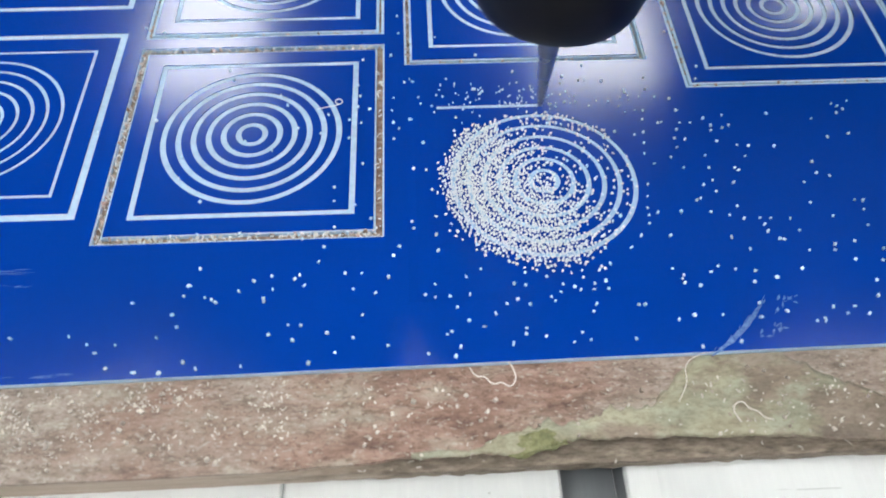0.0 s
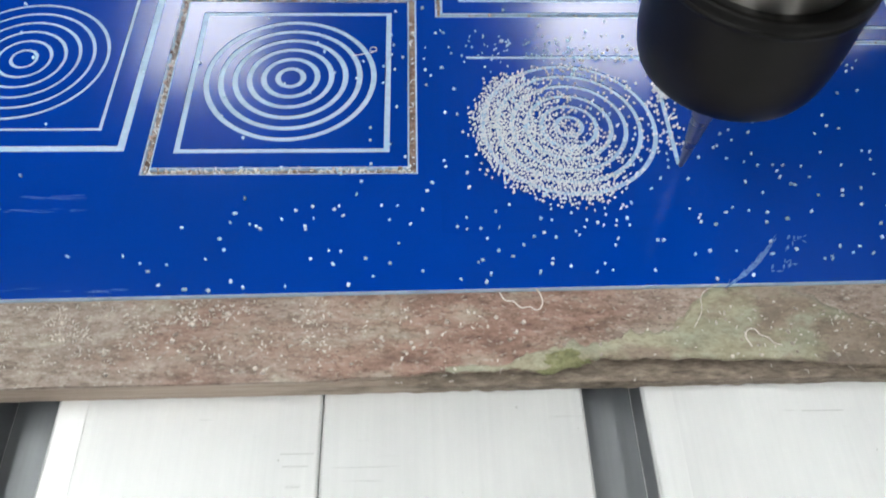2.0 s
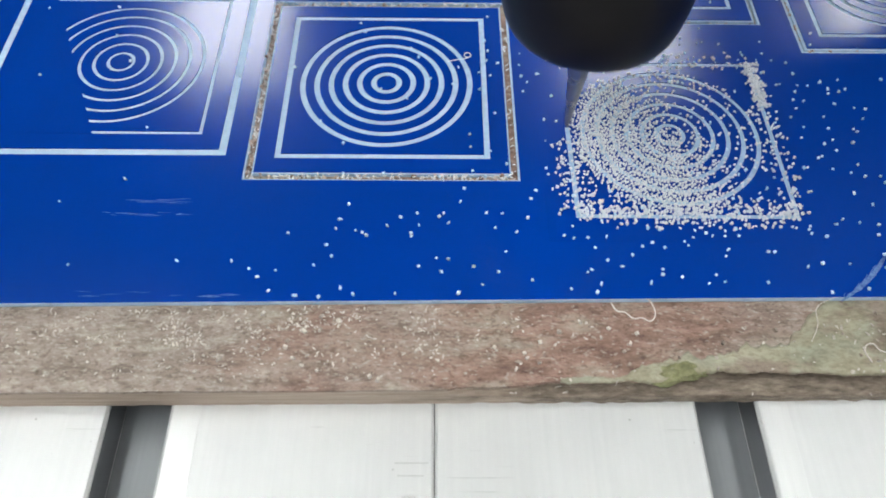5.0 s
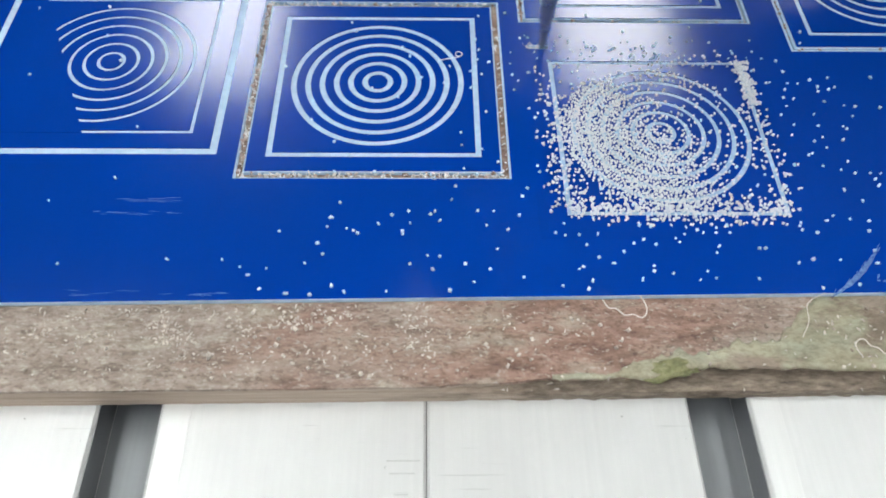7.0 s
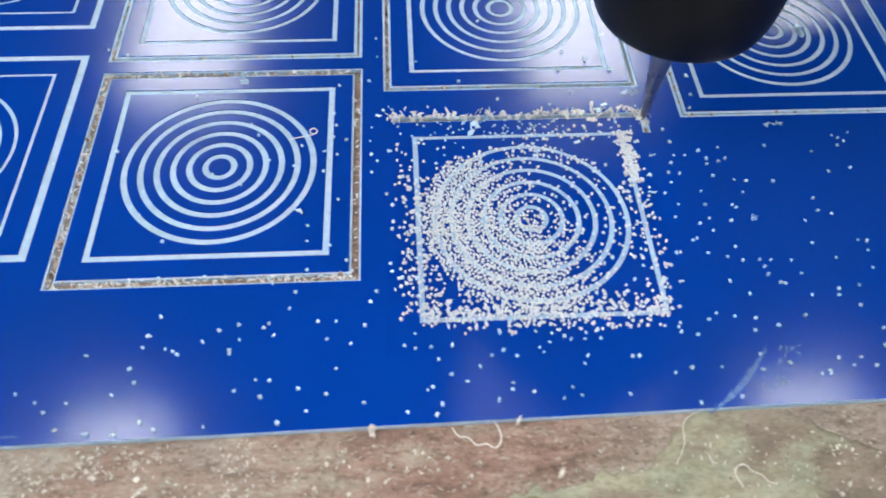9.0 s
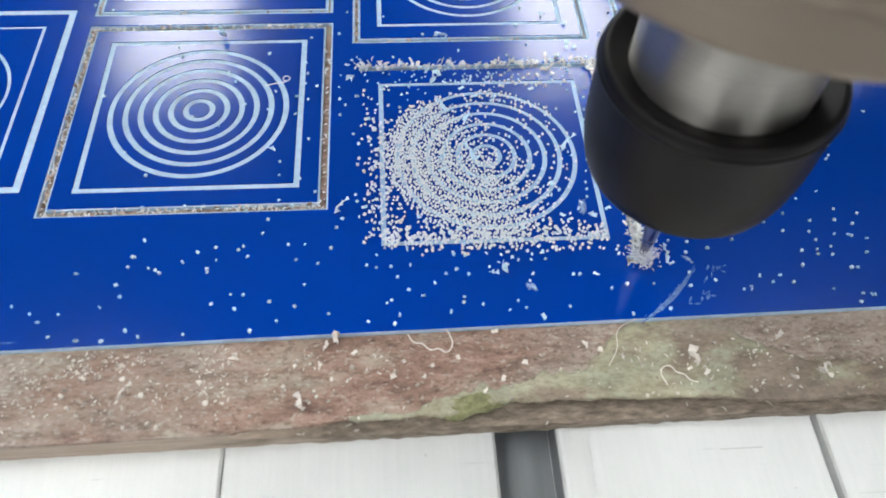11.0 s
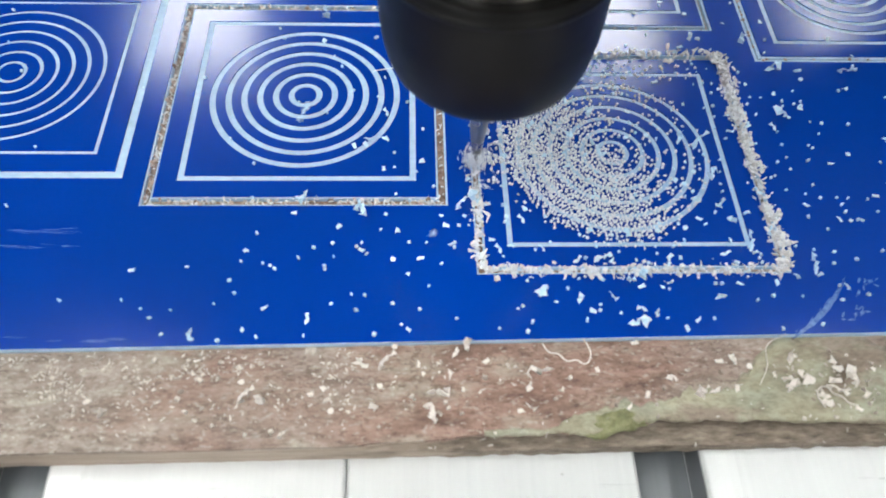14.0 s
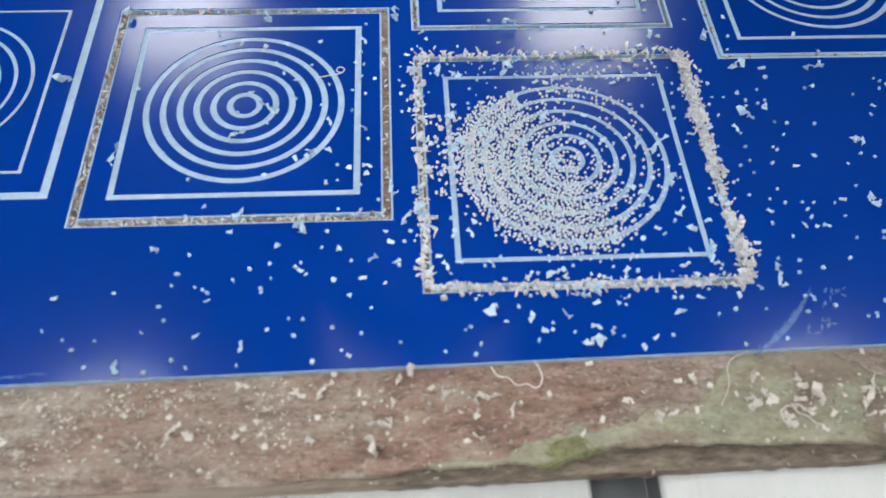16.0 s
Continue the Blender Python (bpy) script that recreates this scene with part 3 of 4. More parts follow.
def scratches(sheet):
    """Pale scuffs rubbed into the skin: thin tapered marks that follow gentle curves."""
    rng = random.Random(8)
    marks = [((0.1070, -0.0535), (0.1215, -0.0445), (0.1292, -0.0335), 0.0021)]
    # faint smears of many short strokes
    for p, q in (((-0.150, -0.0180), (-0.118, -0.0185)), ((-0.140, -0.0120), (-0.120, -0.0125)), ((-0.150, -0.0515), (-0.095, -0.0520))):
        for _ in range(16):
            a = Vector(p).lerp(Vector(q), rng.random()) + Vector((0, rng.gauss(0, 0.0005)))
            d = Vector((rng.uniform(0.001, 0.004), rng.gauss(0, 0.0002)))
            marks.append((tuple(a - d), tuple(a), tuple(a + d), rng.uniform(0.00008, 0.00022)))
    # a patch of short rubs beside the long one
    lines = [((0.1240, -0.0475), (0.1330, -0.0440)), ((0.1300, -0.0450), (0.1350, -0.0345)), ((0.1340, -0.0350), (0.1402, -0.0332))]
    for _ in range(24):
        p, q = rng.choice(lines)
        a = Vector(p).lerp(Vector(q), rng.random()) + Vector((rng.gauss(0, 0.0007), rng.gauss(0, 0.0007)))
        turn = rng.gauss(0.8, 0.5)
        d = Vector((math.cos(turn), math.sin(turn))) * rng.uniform(0.0005, 0.0015)
        marks.append((tuple(a), tuple(a + d), tuple(a + 2 * d), rng.uniform(0.0003, 0.0010)))
    for _ in range(14):
        f = rng.random()
        a = Vector((0.108, -0.0530)).lerp(Vector((0.1285, -0.035)), f) + Vector((rng.gauss(0, 0.0006), rng.gauss(0, 0.0006)))
        d = Vector((0.6, 0.8)) * rng.uniform(0.0006, 0.0022)
        marks.append((tuple(a), tuple(a + d + Vector((rng.gauss(0, 0.0002), rng.gauss(0, 0.0002)))), tuple(a + 2 * d), rng.uniform(0.00015, 0.0005)))
    for a, b, c, wide in marks:
        a, b, c = Vector(a), Vector(b), Vector(c)
        bm, steps, rows = bmesh.new(), 14, []
        for i in range(steps + 1):
            f = i / steps
            mid = a * (1 - f) ** 2 + b * 2 * f * (1 - f) + c * f * f
            way = (b - a).lerp(c - b, f).normalized()
            half = wide / 2 * (0.15 + math.sin(math.pi * f) * rng.uniform(0.5, 1.0))
            out = Vector((-way.y, way.x)) * half
            rows.append([bm.verts.new((*(mid - out), 0.00002)), bm.verts.new((*(mid + out), 0.00002))])
        for p, q in zip(rows, rows[1:]):
            bm.faces.new((p[0], q[0], q[1], p[1]))
        bmesh.ops.recalc_face_normals(bm, faces=bm.faces[:])
        bmesh.ops.solidify(bm, geom=bm.faces[:], thickness=0.00003)
        part("scratch", bm, SCUFF, sheet, "pale scuff rubbed into the skin")


def square_loop(cx, cy, h):
    return [(cx - h, cy - h), (cx + h, cy - h), (cx + h, cy + h), (cx - h, cy + h)]


def blue_sheet():
    loops = [[(-400.0, sheet_front(-0.4) * 1000), (430.0, sheet_front(0.43) * 1000), (430.0, 400.0), (-400.0, 400.0)]]
    for name, x0, y0, wide, slit, line in TILES:
        cx, cy = x0 + 50, y0 + 50
        halves = [50 + wide / 2, 50 - wide / 2, 40 + line / 2, 40 - line / 2] + ([50 + slit / 2, 50 - slit / 2] if slit else [])
        loops += [square_loop(cx, cy, h) for h in halves]
        for q in RINGS:
            for r in (q + line / 2, q - line / 2):
                count = 40 if r < 12 else 88
                loops.append([(cx + r * math.cos(2 * math.pi * i / count), cy + r * math.sin(2 * math.pi * i / count)) for i in range(count)])
    verts, edges = [], []
    for loop in loops:
        first, count = len(verts), len(loop)
        verts += [Vector(p) for p in loop]
        edges += [(first + i, first + (i + 1) % count) for i in range(count)]
    edges.append((len(verts), len(verts) + 1))
    verts += [Vector(p) for p in FADE]
    pts, _, tris, _, _, _ = geometry.delaunay_2d_cdt(verts, edges, [], 0, 1e-5)
    kind = [cut_at(sum(pts[i].x for i in f) / 3, sum(pts[i].y for i in f) / 3) for f in tris]

    def islands(limit):
        """The pieces of one layer left standing where no more than limit is milled away."""
        kept = [tuple(f) for f, k in zip(tris, kind) if k <= limit]
        at_edge = {}
        for n, f in enumerate(kept):
            for i in range(3):
                at_edge.setdefault(frozenset((f[i], f[(i + 1) % 3])), []).append(n)
        left = set(range(len(kept)))
        while left:
            stack, group = [left.pop()], []
            while stack:
                n = stack.pop()
                group.append(n)
                f = kept[n]
                for i in range(3):
                    for other in at_edge[frozenset((f[i], f[(i + 1) % 3]))]:
                        if other in left:
                            left.discard(other)
                            stack.append(other)
            yield [kept[n] for n in group]

    def solid(faces, top, bottom):
        bm = bmesh.new()
        used = sorted({i for f in faces for i in f})
        up = {i: bm.verts.new((pts[i].x / 1000, pts[i].y / 1000, top)) for i in used}
        down = {i: bm.verts.new((pts[i].x / 1000, pts[i].y / 1000, bottom)) for i in used}
        sides = {}
        for f in faces:
            for i in range(3):
                a, b = f[i], f[(i + 1) % 3]
                if (b, a) in sides:
                    del sides[b, a]
                else:
                    sides[a, b] = True
        for a, b, c in faces:
            bm.faces.new((up[a], up[b], up[c]))
            bm.faces.new((down[c], down[b], down[a]))
        for a, b in sides:
            bm.faces.new((up[b], up[a], down[a], down[b]))
        return bm

    thing = new("plastic_sheet")
    for faces in islands(0):
        part("blue_skin", solid(faces, 0.0, -SKIN), BLUE, thing)
    for faces in islands(1):
        part("white_core", solid(faces, -SKIN, -THICK), CORE, thing, "white core under the blue skin")
    # the sawn front edge, a little proud of the skin
    bm = bmesh.new()
    low = []
    for x in np.linspace(-0.4, 0.43, 240):
        y = sheet_front(x) - 0.0003 - 0.00012 * noise.noise(Vector((x * 300, 3.0, 0)))
        low.append([bm.verts.new((x, y, -THICK)), bm.verts.new((x, y + 0.0001, -0.0003)), bm.verts.new((x, sheet_front(x) + 0.00005, -0.00008))])
    for a, b in zip(low, low[1:]):
        for i in range(2):
            bm.faces.new((a[i], b[i], b[i + 1], a[i + 1]))
    part("sawn_edge", bm, CORE, thing, "rough white sawn edge")
    scratches(thing)
    return tagged(thing, "glossy blue two-layer plastic sheet milled with squares and rings", "plastic sheet")


# ---------------------------------------------------------------- the spindle
def router_spindle():
    thing = new("router_spindle")
    curve = [(0.0268 + 0.0049 * math.sin(a), 0.0523 + 0.0227 * (1 - math.cos(a))) for a in np.linspace(0.0, math.pi / 2, 16)]
    cap = part("dust_cap", lathe([(0.0085, 0.0530), (0.0250, 0.0519)] + curve + [(0.0320, 0.0880), (0.0319, 0.0905), (0.0314, 0.0920), (0.0304, 0.0927), (0.0292, 0.0922),
                                  (0.0246, 0.0906), (0.0244, 0.0900), (0.0243, 0.0660), (0.0085, 0.0640), (0.0085, 0.0530)], 128),
               RUBBER, thing, "smooth black rubber cap tapering to its mouth", smooth=True)
    part("bead", lathe([(0.0317, 0.0876), (0.0323, 0.0880), (0.0325, 0.0887), (0.0323, 0.0894), (0.0316, 0.0898)], 128), RUBBER, cap, smooth=True)
    nose = part("nose", lathe([(0.0100, 0.0660), (0.0232, 0.0660), (0.0240, 0.0668), (0.0240, 0.1300), (0.0248, 0.1310), (0.0248, 0.1400)], 240), STEEL, thing, "polished steel spindle nose", smooth=True)
    for v in nose.data.vertices:  # fine unevenness left by turning, the same all the way up
        q = math.atan2(v.co.y, v.co.x)
        f = 1 + 0.0010 * noise.noise(Vector((9 * math.cos(q), 9 * math.sin(q), 0))) + 0.0005 * noise.noise(Vector((22 * math.cos(q), 22 * math.sin(q), 3)))
        v.co.x, v.co.y = v.co.x * f, v.co.y * f
    part("collet", lathe([(0.0045, 0.0440), (0.0062, 0.0445), (0.0078, 0.0480), (0.0080, 0.0630)]), STEEL, thing, smooth=True)
    part("housing", lathe([(0.0248, 0.1400), (0.0580, 0.1400), (0.0608, 0.1408), (0.0615, 0.1425), (0.0615, 0.1530), (0.0608, 0.1540), (0.0601, 0.1546), (0.0601, 0.1600), (0.0615, 0.1612), (0.0615, 0.62), (0.058, 0.63), (0.0, 0.63)], 160),
         HOUSING, thing, "brushed grey-brown spindle housing", smooth=True)
    part("mount", box((-0.050, 0.060, 0.240), (0.050, 0.150, 0.40), 0.003), IRON, thing, "dark spindle mount")
    part("milling_bit", lathe([(0.0, -0.0008), (0.0007, -0.0004), (0.0013, 0.0040), (0.0033, 0.0250), (0.0042, 0.0330), (0.0044, 0.0360), (0.0044, 0.0560)], 40), CARBIDE, thing, "dark tapered carbide milling bit", smooth=True)
    rng = random.Random(5)
    fluff = Crumbs()
    for _ in range(700):
        q, r, z = rng.uniform(0, 6.28), abs(rng.gauss(0.0024, 0.0016)), rng.gauss(0.0048, 0.0022)
        fluff.flake((r * math.cos(q), r * math.sin(q), max(0.0022, z)), rng.uniform(0.0006, 0.0013), rng, flat=1.2)
    clinging = fluff.made("clinging_shavings", CRUMB)
    clinging.parent = thing
    tagged(clinging, "white shavings clinging to the bit")
    return tagged(thing, "milling spindle with black rubber cap and tapered bit", "milling spindle"), clinging


def unseen_gantry_column():
    """Unseen gantry side column, added to keep some daylight reflection off the glossy sheet."""
    thing = new("unseen_gantry_column")
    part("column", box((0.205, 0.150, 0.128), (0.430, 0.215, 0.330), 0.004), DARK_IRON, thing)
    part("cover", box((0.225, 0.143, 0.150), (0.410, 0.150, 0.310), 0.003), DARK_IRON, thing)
    return tagged(thing, "dark unseen gantry column added beside the milling spindle to block daylight", "gantry column")


# ---------------------------------------------------------------- the tool's way
INNER = [(0.022, 0.062), (0.102, 0.062), (0.102, -0.018), (0.022, -0.018), (0.022, 0.062)]
OUTER = [(0.012, 0.072), (0.112, 0.072), (0.112, -0.028), (0.012, -0.028), (0.012, 0.072)]
INNER_AT = [-0.83, 0.75, 2.48, 4.15, 5.75]  # seconds at the corners
OUTER_AT = [6.85, 8.85, 10.92, 13.05, 15.18]
TOOL = [(0.0, 0.0650, 0.062, 0.0), (0.5, 0.0920, 0.0615, 0.0), (0.75, 0.102, 0.062, 0.0), (1.0, 0.102, 0.0505, 0.0), (1.5, 0.102, 0.0265, 0.0), (2.0, 0.1025, 0.0012, 0.0),
        (2.48, 0.1025, -0.018, 0.0), (3.0, 0.0780, -0.018, 0.0), (3.5, 0.0540, -0.018, 0.0), (4.0, 0.0288, -0.018, 0.0), (4.15, 0.022, -0.018, 0.0), (4.95, 0.022, 0.022, 0.0),
        (5.75, 0.022, 0.062, 0.0), (6.0, 0.020, 0.064, 0.012), (6.3, 0.012, 0.072, 0.008), (6.6, 0.012, 0.072, 0.006), (6.85, 0.012, 0.072, -0.0017), (7.0, 0.0195, 0.072, -0.0017), (7.5, 0.0450, 0.072, -0.0017),
        (8.0, 0.0700, 0.072, -0.0017), (8.5, 0.0960, 0.0715, -0.0017), (8.85, 0.112, 0.072, -0.0017), (9.9, 0.112, 0.022, -0.0017), (10.8, 0.112, -0.0235, -0.0017), (10.97, 0.112, -0.028, -0.0017), (11.5, 0.0880, -0.028, -0.0017),
        (12.0, 0.0620, -0.028, -0.0017), (12.5, 0.0380, -0.028, -0.0017), (13.05, 0.012, -0.028, -0.0017), (13.5, 0.012, -0.0070, -0.0017), (14.0, 0.012, 0.0165, -0.0017), (14.5, 0.012, 0.0400, -0.0017), (15.0, 0.012, 0.0635, -0.0017), (15.18, 0.012, 0.072, -0.0017),
        (15.35, 0.012, 0.072, 0.01), (15.6, 0.012, 0.078, 0.03), (16.0, 0.012, 0.100, 0.05)]


def along(corners, times, step):
    """Pieces of a square's line: middle, direction, side number and the second at which the tool passes."""
    for side in range(4):
        a, b = Vector(corners[side]), Vector(corners[side + 1])
        count = round((b - a).length / step)
        for i in range(count):
            f = (i + 0.5) / count
            yield a.lerp(b, f), (b - a).normalized(), side, times[side] + f * (times[side + 1] - times[side]), f


# ---------------------------------------------------------------- crumbs and shavings
def still_crumbs():
    rng = random.Random(4)
    heap = Crumbs()
    cx, cy = 0.062, 0.022
    taken = {}
    for _ in range(60000):
        x, y = rng.uniform(-0.043, 0.042), rng.uniform(-0.044, 0.042)
        r = math.hypot(x, y)
        # the heap lies on the side towards the board and the finished squares, thinning past a ragged line
        lean = (-0.86 * x - 0.51 * y) / 0.036 + 0.12 + 0.22 * noise.noise(Vector((x * 90, y * 90, 1.7)))
        dense = 0.007 + 0.993 / (1 + math.exp(-9.0 * (lean - 0.40)))
        if y > 0.020 and x > -0.004:
            dense = max(dense, 0.05 * math.exp(-abs(r - 0.033) / 0.004))
        if r > 0.0350:
            dense *= math.exp(-(r - 0.0350) / (0.0014 if lean > 0.3 else 0.0007))
        if rng.random() > dense:
            continue
        cell = (int(x / 0.00096 + 900), int(y / 0.00096 + 900))
        near = [q for i in (-1, 0, 1) for j in (-1, 0, 1) for q in taken.get((cell[0] + i, cell[1] + j), ())]
        if any((q[0] - x) ** 2 + (q[1] - y) ** 2 < 0.00096 ** 2 for q in near):
            continue
        taken.setdefault(cell, []).append((x, y))
        heap.crumb((cx + x, cy + y, 0.00045 + rng.random() ** 3 * 0.0008), rng.uniform(0.00078, 0.00108), rng)
    tagged(heap.made("crumb_heap", CRUMB), "dense white plastic crumbs heaped over the milled rings", "plastic crumbs", kind="stuff")
    loose = Crumbs()
    for _ in range(230):
        x, y = rng.gauss(cx, 0.050), rng.gauss(cy, 0.045)
        if not (-0.21 < x < 0.25 and sheet_front(x) + 0.002 < y < 0.13):
            continue
        loose.crumb((x, y, 0.0005), rng.uniform(0.0008, 0.0012), rng)
    for _ in range(80):
        x = rng.uniform(-0.10, 0.20)
        y = rng.uniform(sheet_front(x) + 0.001, -0.012)
        loose.crumb((x, y, 0.0005), rng.uniform(0.00080, 0.00120), rng)
    for _ in range(75):
        x = rng.uniform(0.115, 0.20)
        y = rng.uniform(sheet_front(x) + 0.001, 0.06)
        loose.crumb((x, y, 0.0005), rng.uniform(0.00080, 0.00120), rng)
    for _ in range(30):
        x, y = rng.uniform(-0.21, 0.01), rng.uniform(-0.05, 0.12)
        loose.crumb((x, y, 0.0004), rng.uniform(0.00075, 0.0013), rng)
    for _ in range(110):
        loose.crumb((rng.gauss(0.060, 0.022), rng.gauss(0.0655, 0.0055), 0.0004), rng.uniform(0.0005, 0.0009), rng)
    tagged(loose.made("scattered_crumbs", TINGED), "single white plastic crumbs scattered over the blue sheet", "plastic crumbs", kind="stuff")
    # what lies in the slits of the finished squares
    filling, caught = Crumbs(), Crumbs()
    for name, x0, y0, wide, slit, line in TILES:
        if not slit or name == "B":
            continue
        for _ in range(120 if name == "A" else 90):
            s, q = rng.choice((0, 2, 3, 3)), rng.uniform(-50, 50)
            off = rng.uniform(-slit / 2, slit / 2)
            px, py = [(q, -50 + off), (50 + off, q), (q, 50 + off), (-50 + off, q)][s]
            filling.crumb(((x0 + 50 + px) / 1000, (y0 + 50 + py) / 1000, rng.uniform(-0.0016, -0.0004)), rng.uniform(0.0008, 0.0016), rng)
    # chips caught along the sides of the nearest finished square, thickest along two of them
    for side, number, wide in ((0, 170, 0.0010), (1, 26, 0.0008), (2, 110, 0.0011), (3, 120, 0.0010)):
        for _ in range(number):
            q, off = rng.uniform(-0.050, 0.050), rng.gauss(0.0, wide * 0.7)
            px, py = [(q, -0.050 + off), (0.050 + off, q), (q, 0.050 + off), (-0.050 + off, q)][side]
            caught.flake((px - 0.050, py + 0.050, rng.uniform(-0.0014, 0.0001)), rng.uniform(0.0008, 0.0021), rng, flat=0.5)
    tagged(caught.made("caught_chips", SHAVING), "white chips caught in the milled slit of a finished square", "plastic shavings", kind="stuff")
    tagged(filling.made("slit_dust", SLIT_DUST), "brown and white dust packed in the milled slits", "milling dust", kind="stuff")
    # on the wooden board
    wood = Crumbs()
    for _ in range(90):
        x = rng.gauss(-0.09, 0.06) if rng.random() < 0.75 else rng.uniform(-0.2, 0.22)
        wood.crumb((x, rng.uniform(BOARD_FRONT + 0.002, sheet_front(-0.2) - 0.001), BOARD_TOP + 0.0003), rng.uniform(0.0004, 0.0010), rng)
    for _ in range(60):
        wood.crumb((rng.uniform(-0.1, 0.2), rng.uniform(BOARD_FRONT + 0.002, sheet_front(-0.2) - 0.001), BOARD_TOP + 0.0005), rng.uniform(0.0009, 0.0015), rng)
    flecks = 0
    while flecks < 640:
        x, y = rng.gauss(-0.088, 0.042), rng.gauss(-0.0645, 0.0065) if rng.random() < 0.85 else rng.uniform(BOARD_FRONT + 0.003, -0.057)
        if not BOARD_FRONT + 0.002 < y < sheet_front(x) - 0.001 or noise.noise(Vector((x * 75, y * 170, 6.0))) + rng.gauss(0, 0.12) < 0.08:
            continue
        wood.flake((x, y, BOARD_TOP + 0.0002), rng.uniform(0.0005, 0.0015), rng, flat=0.3)
        flecks += 1
    wood.verts = [(x, min(y, sheet_front(x) - 0.0006), z) for x, y, z in wood.verts]
    # splinters along the torn edge and chips caught on the torn layer
    for _ in range(16):
        x = rng.uniform(-0.03, 0.2)
        wood.flake((x, BOARD_FRONT + rng.uniform(-0.0006, 0.004), BOARD_TOP - rng.uniform(0.0, 0.006)), rng.uniform(0.0008, 0.0030), rng, width=rng.uniform(0.0002, 0.0005), flat=0.5)
    for _ in range(120):
        wood.flake((rng.gauss(0.125, 0.022), rng.uniform(BOARD_FRONT + 0.005, -0.060), BOARD_TOP + 0.0008), rng.uniform(0.0005, 0.0016), rng, flat=0.5)
    tagged(wood.made("board_dust", DUST), "pale dust and crumbs lying on the worn board", "milling dust", kind="stuff")


def curl(name, points, radius, mat, label):
    cu = bpy.data.curves.new(name, "CURVE")
    cu.dimensions, cu.bevel_depth, cu.bevel_resolution, cu.resolution_u = "3D", radius, 2, 6
    sp = cu.splines.new("BEZIER")
    sp.bezier_points.add(len(points) - 1)
    for b, p in zip(sp.bezier_points, points):
        b.co = p
        b.handle_left_type = b.handle_right_type = "AUTO"
    tmp = bpy.data.objects.new(name, cu)
    me = bpy.data.meshes.new_from_object(tmp)
    me.materials.append(mat)
    return tagged(new(name, me), label, "plastic curl")


def curls():
    z = BOARD_TOP + 0.0007
    curl("plastic_curl", [(0.029, -0.0545, 0.0002), (0.0312, -0.0568, z), (0.0335, -0.0572, z), (0.0362, -0.0598, z + 0.0003), (0.0390, -0.0596, z + 0.0004), (0.0414, -0.0610, z + 0.0007), (0.0432, -0.0592, z + 0.001), (0.0429, -0.0560, 0.0006), (0.0415, -0.0535, 0.0009)], 0.00024, WARM_TINTED, "thin white plastic curl hanging over the sheet's edge")
    curl("plastic_curl", [(-0.0250, 0.0625, 0.0004), (-0.0205, 0.0635, 0.0006), (-0.0165, 0.0645, 0.0007), (-0.0150, 0.0660, 0.0008), (-0.0165, 0.0675, 0.0008), (-0.0178, 0.0660, 0.0007), (-0.0165, 0.0648, 0.0006)], 0.00022, SHAVING, "thin white plastic curl lying across the milled rings")
    curl("plastic_thread", [(0.1050, -0.0522, 0.0004), (0.0990, -0.0550, z), (0.0972, -0.0620, z), (0.0935, -0.0680, z)], 0.00013, WARM_TINTED, "fine pale plastic thread on the board")
    curl("plastic_curl", [(0.1110, -0.0755, z), (0.1097, -0.0710, z + 0.0008), (0.1125, -0.0693, z + 0.001), (0.1150, -0.0712, z), (0.1172, -0.0722, z), (0.1188, -0.0742, z), (0.1212, -0.0750, z)], 0.00021, WARM_TINTED, "thin pale plastic curl on the torn board edge")


# ---------------------------------------------------------------- pieces that the tool moves
SUNK = 0.0085


def uncut_strips(sheet):
    """Blue skin still standing in the lines that the tool has yet to mill; each bit goes down when the tool reaches it."""
    made = []
    for corners, times, width in ((INNER, INNER_AT, 0.0019), (OUTER, OUTER_AT, 0.0032)):
        step = 0.004 if width < 0.002 else 0.005
        length = (Vector(corners[1]) - Vector(corners[0])).length
        meshes = {}
        for mid, way, side, t, f in along(corners, times, step):
            if t < 0.0:
                continue
            count = round(length / step)
            k = int(f * count)
            # bits at the corners fill the square where two lines meet
            a, b = -step / 2, step / 2
            if k == 0:
                a += width / 2
            if k == count - 1:
                b += width / 2
            key = (k == 0, k == count - 1)
            if key not in meshes:
                meshes[key] = finish(box((a, -width / 2, -SKIN), (b, width / 2, 0.0)), "uncut_strip", BLUE)
            ob = new("uncut_strip", meshes[key])
            ob.parent = sheet
            m = pose(mid.x, mid.y, 0, 0, 0, math.degrees(math.atan2(way.y, way.x)))
            made.append((ob, m, pose(0, 0, -0.004) @ m, t))
    return made


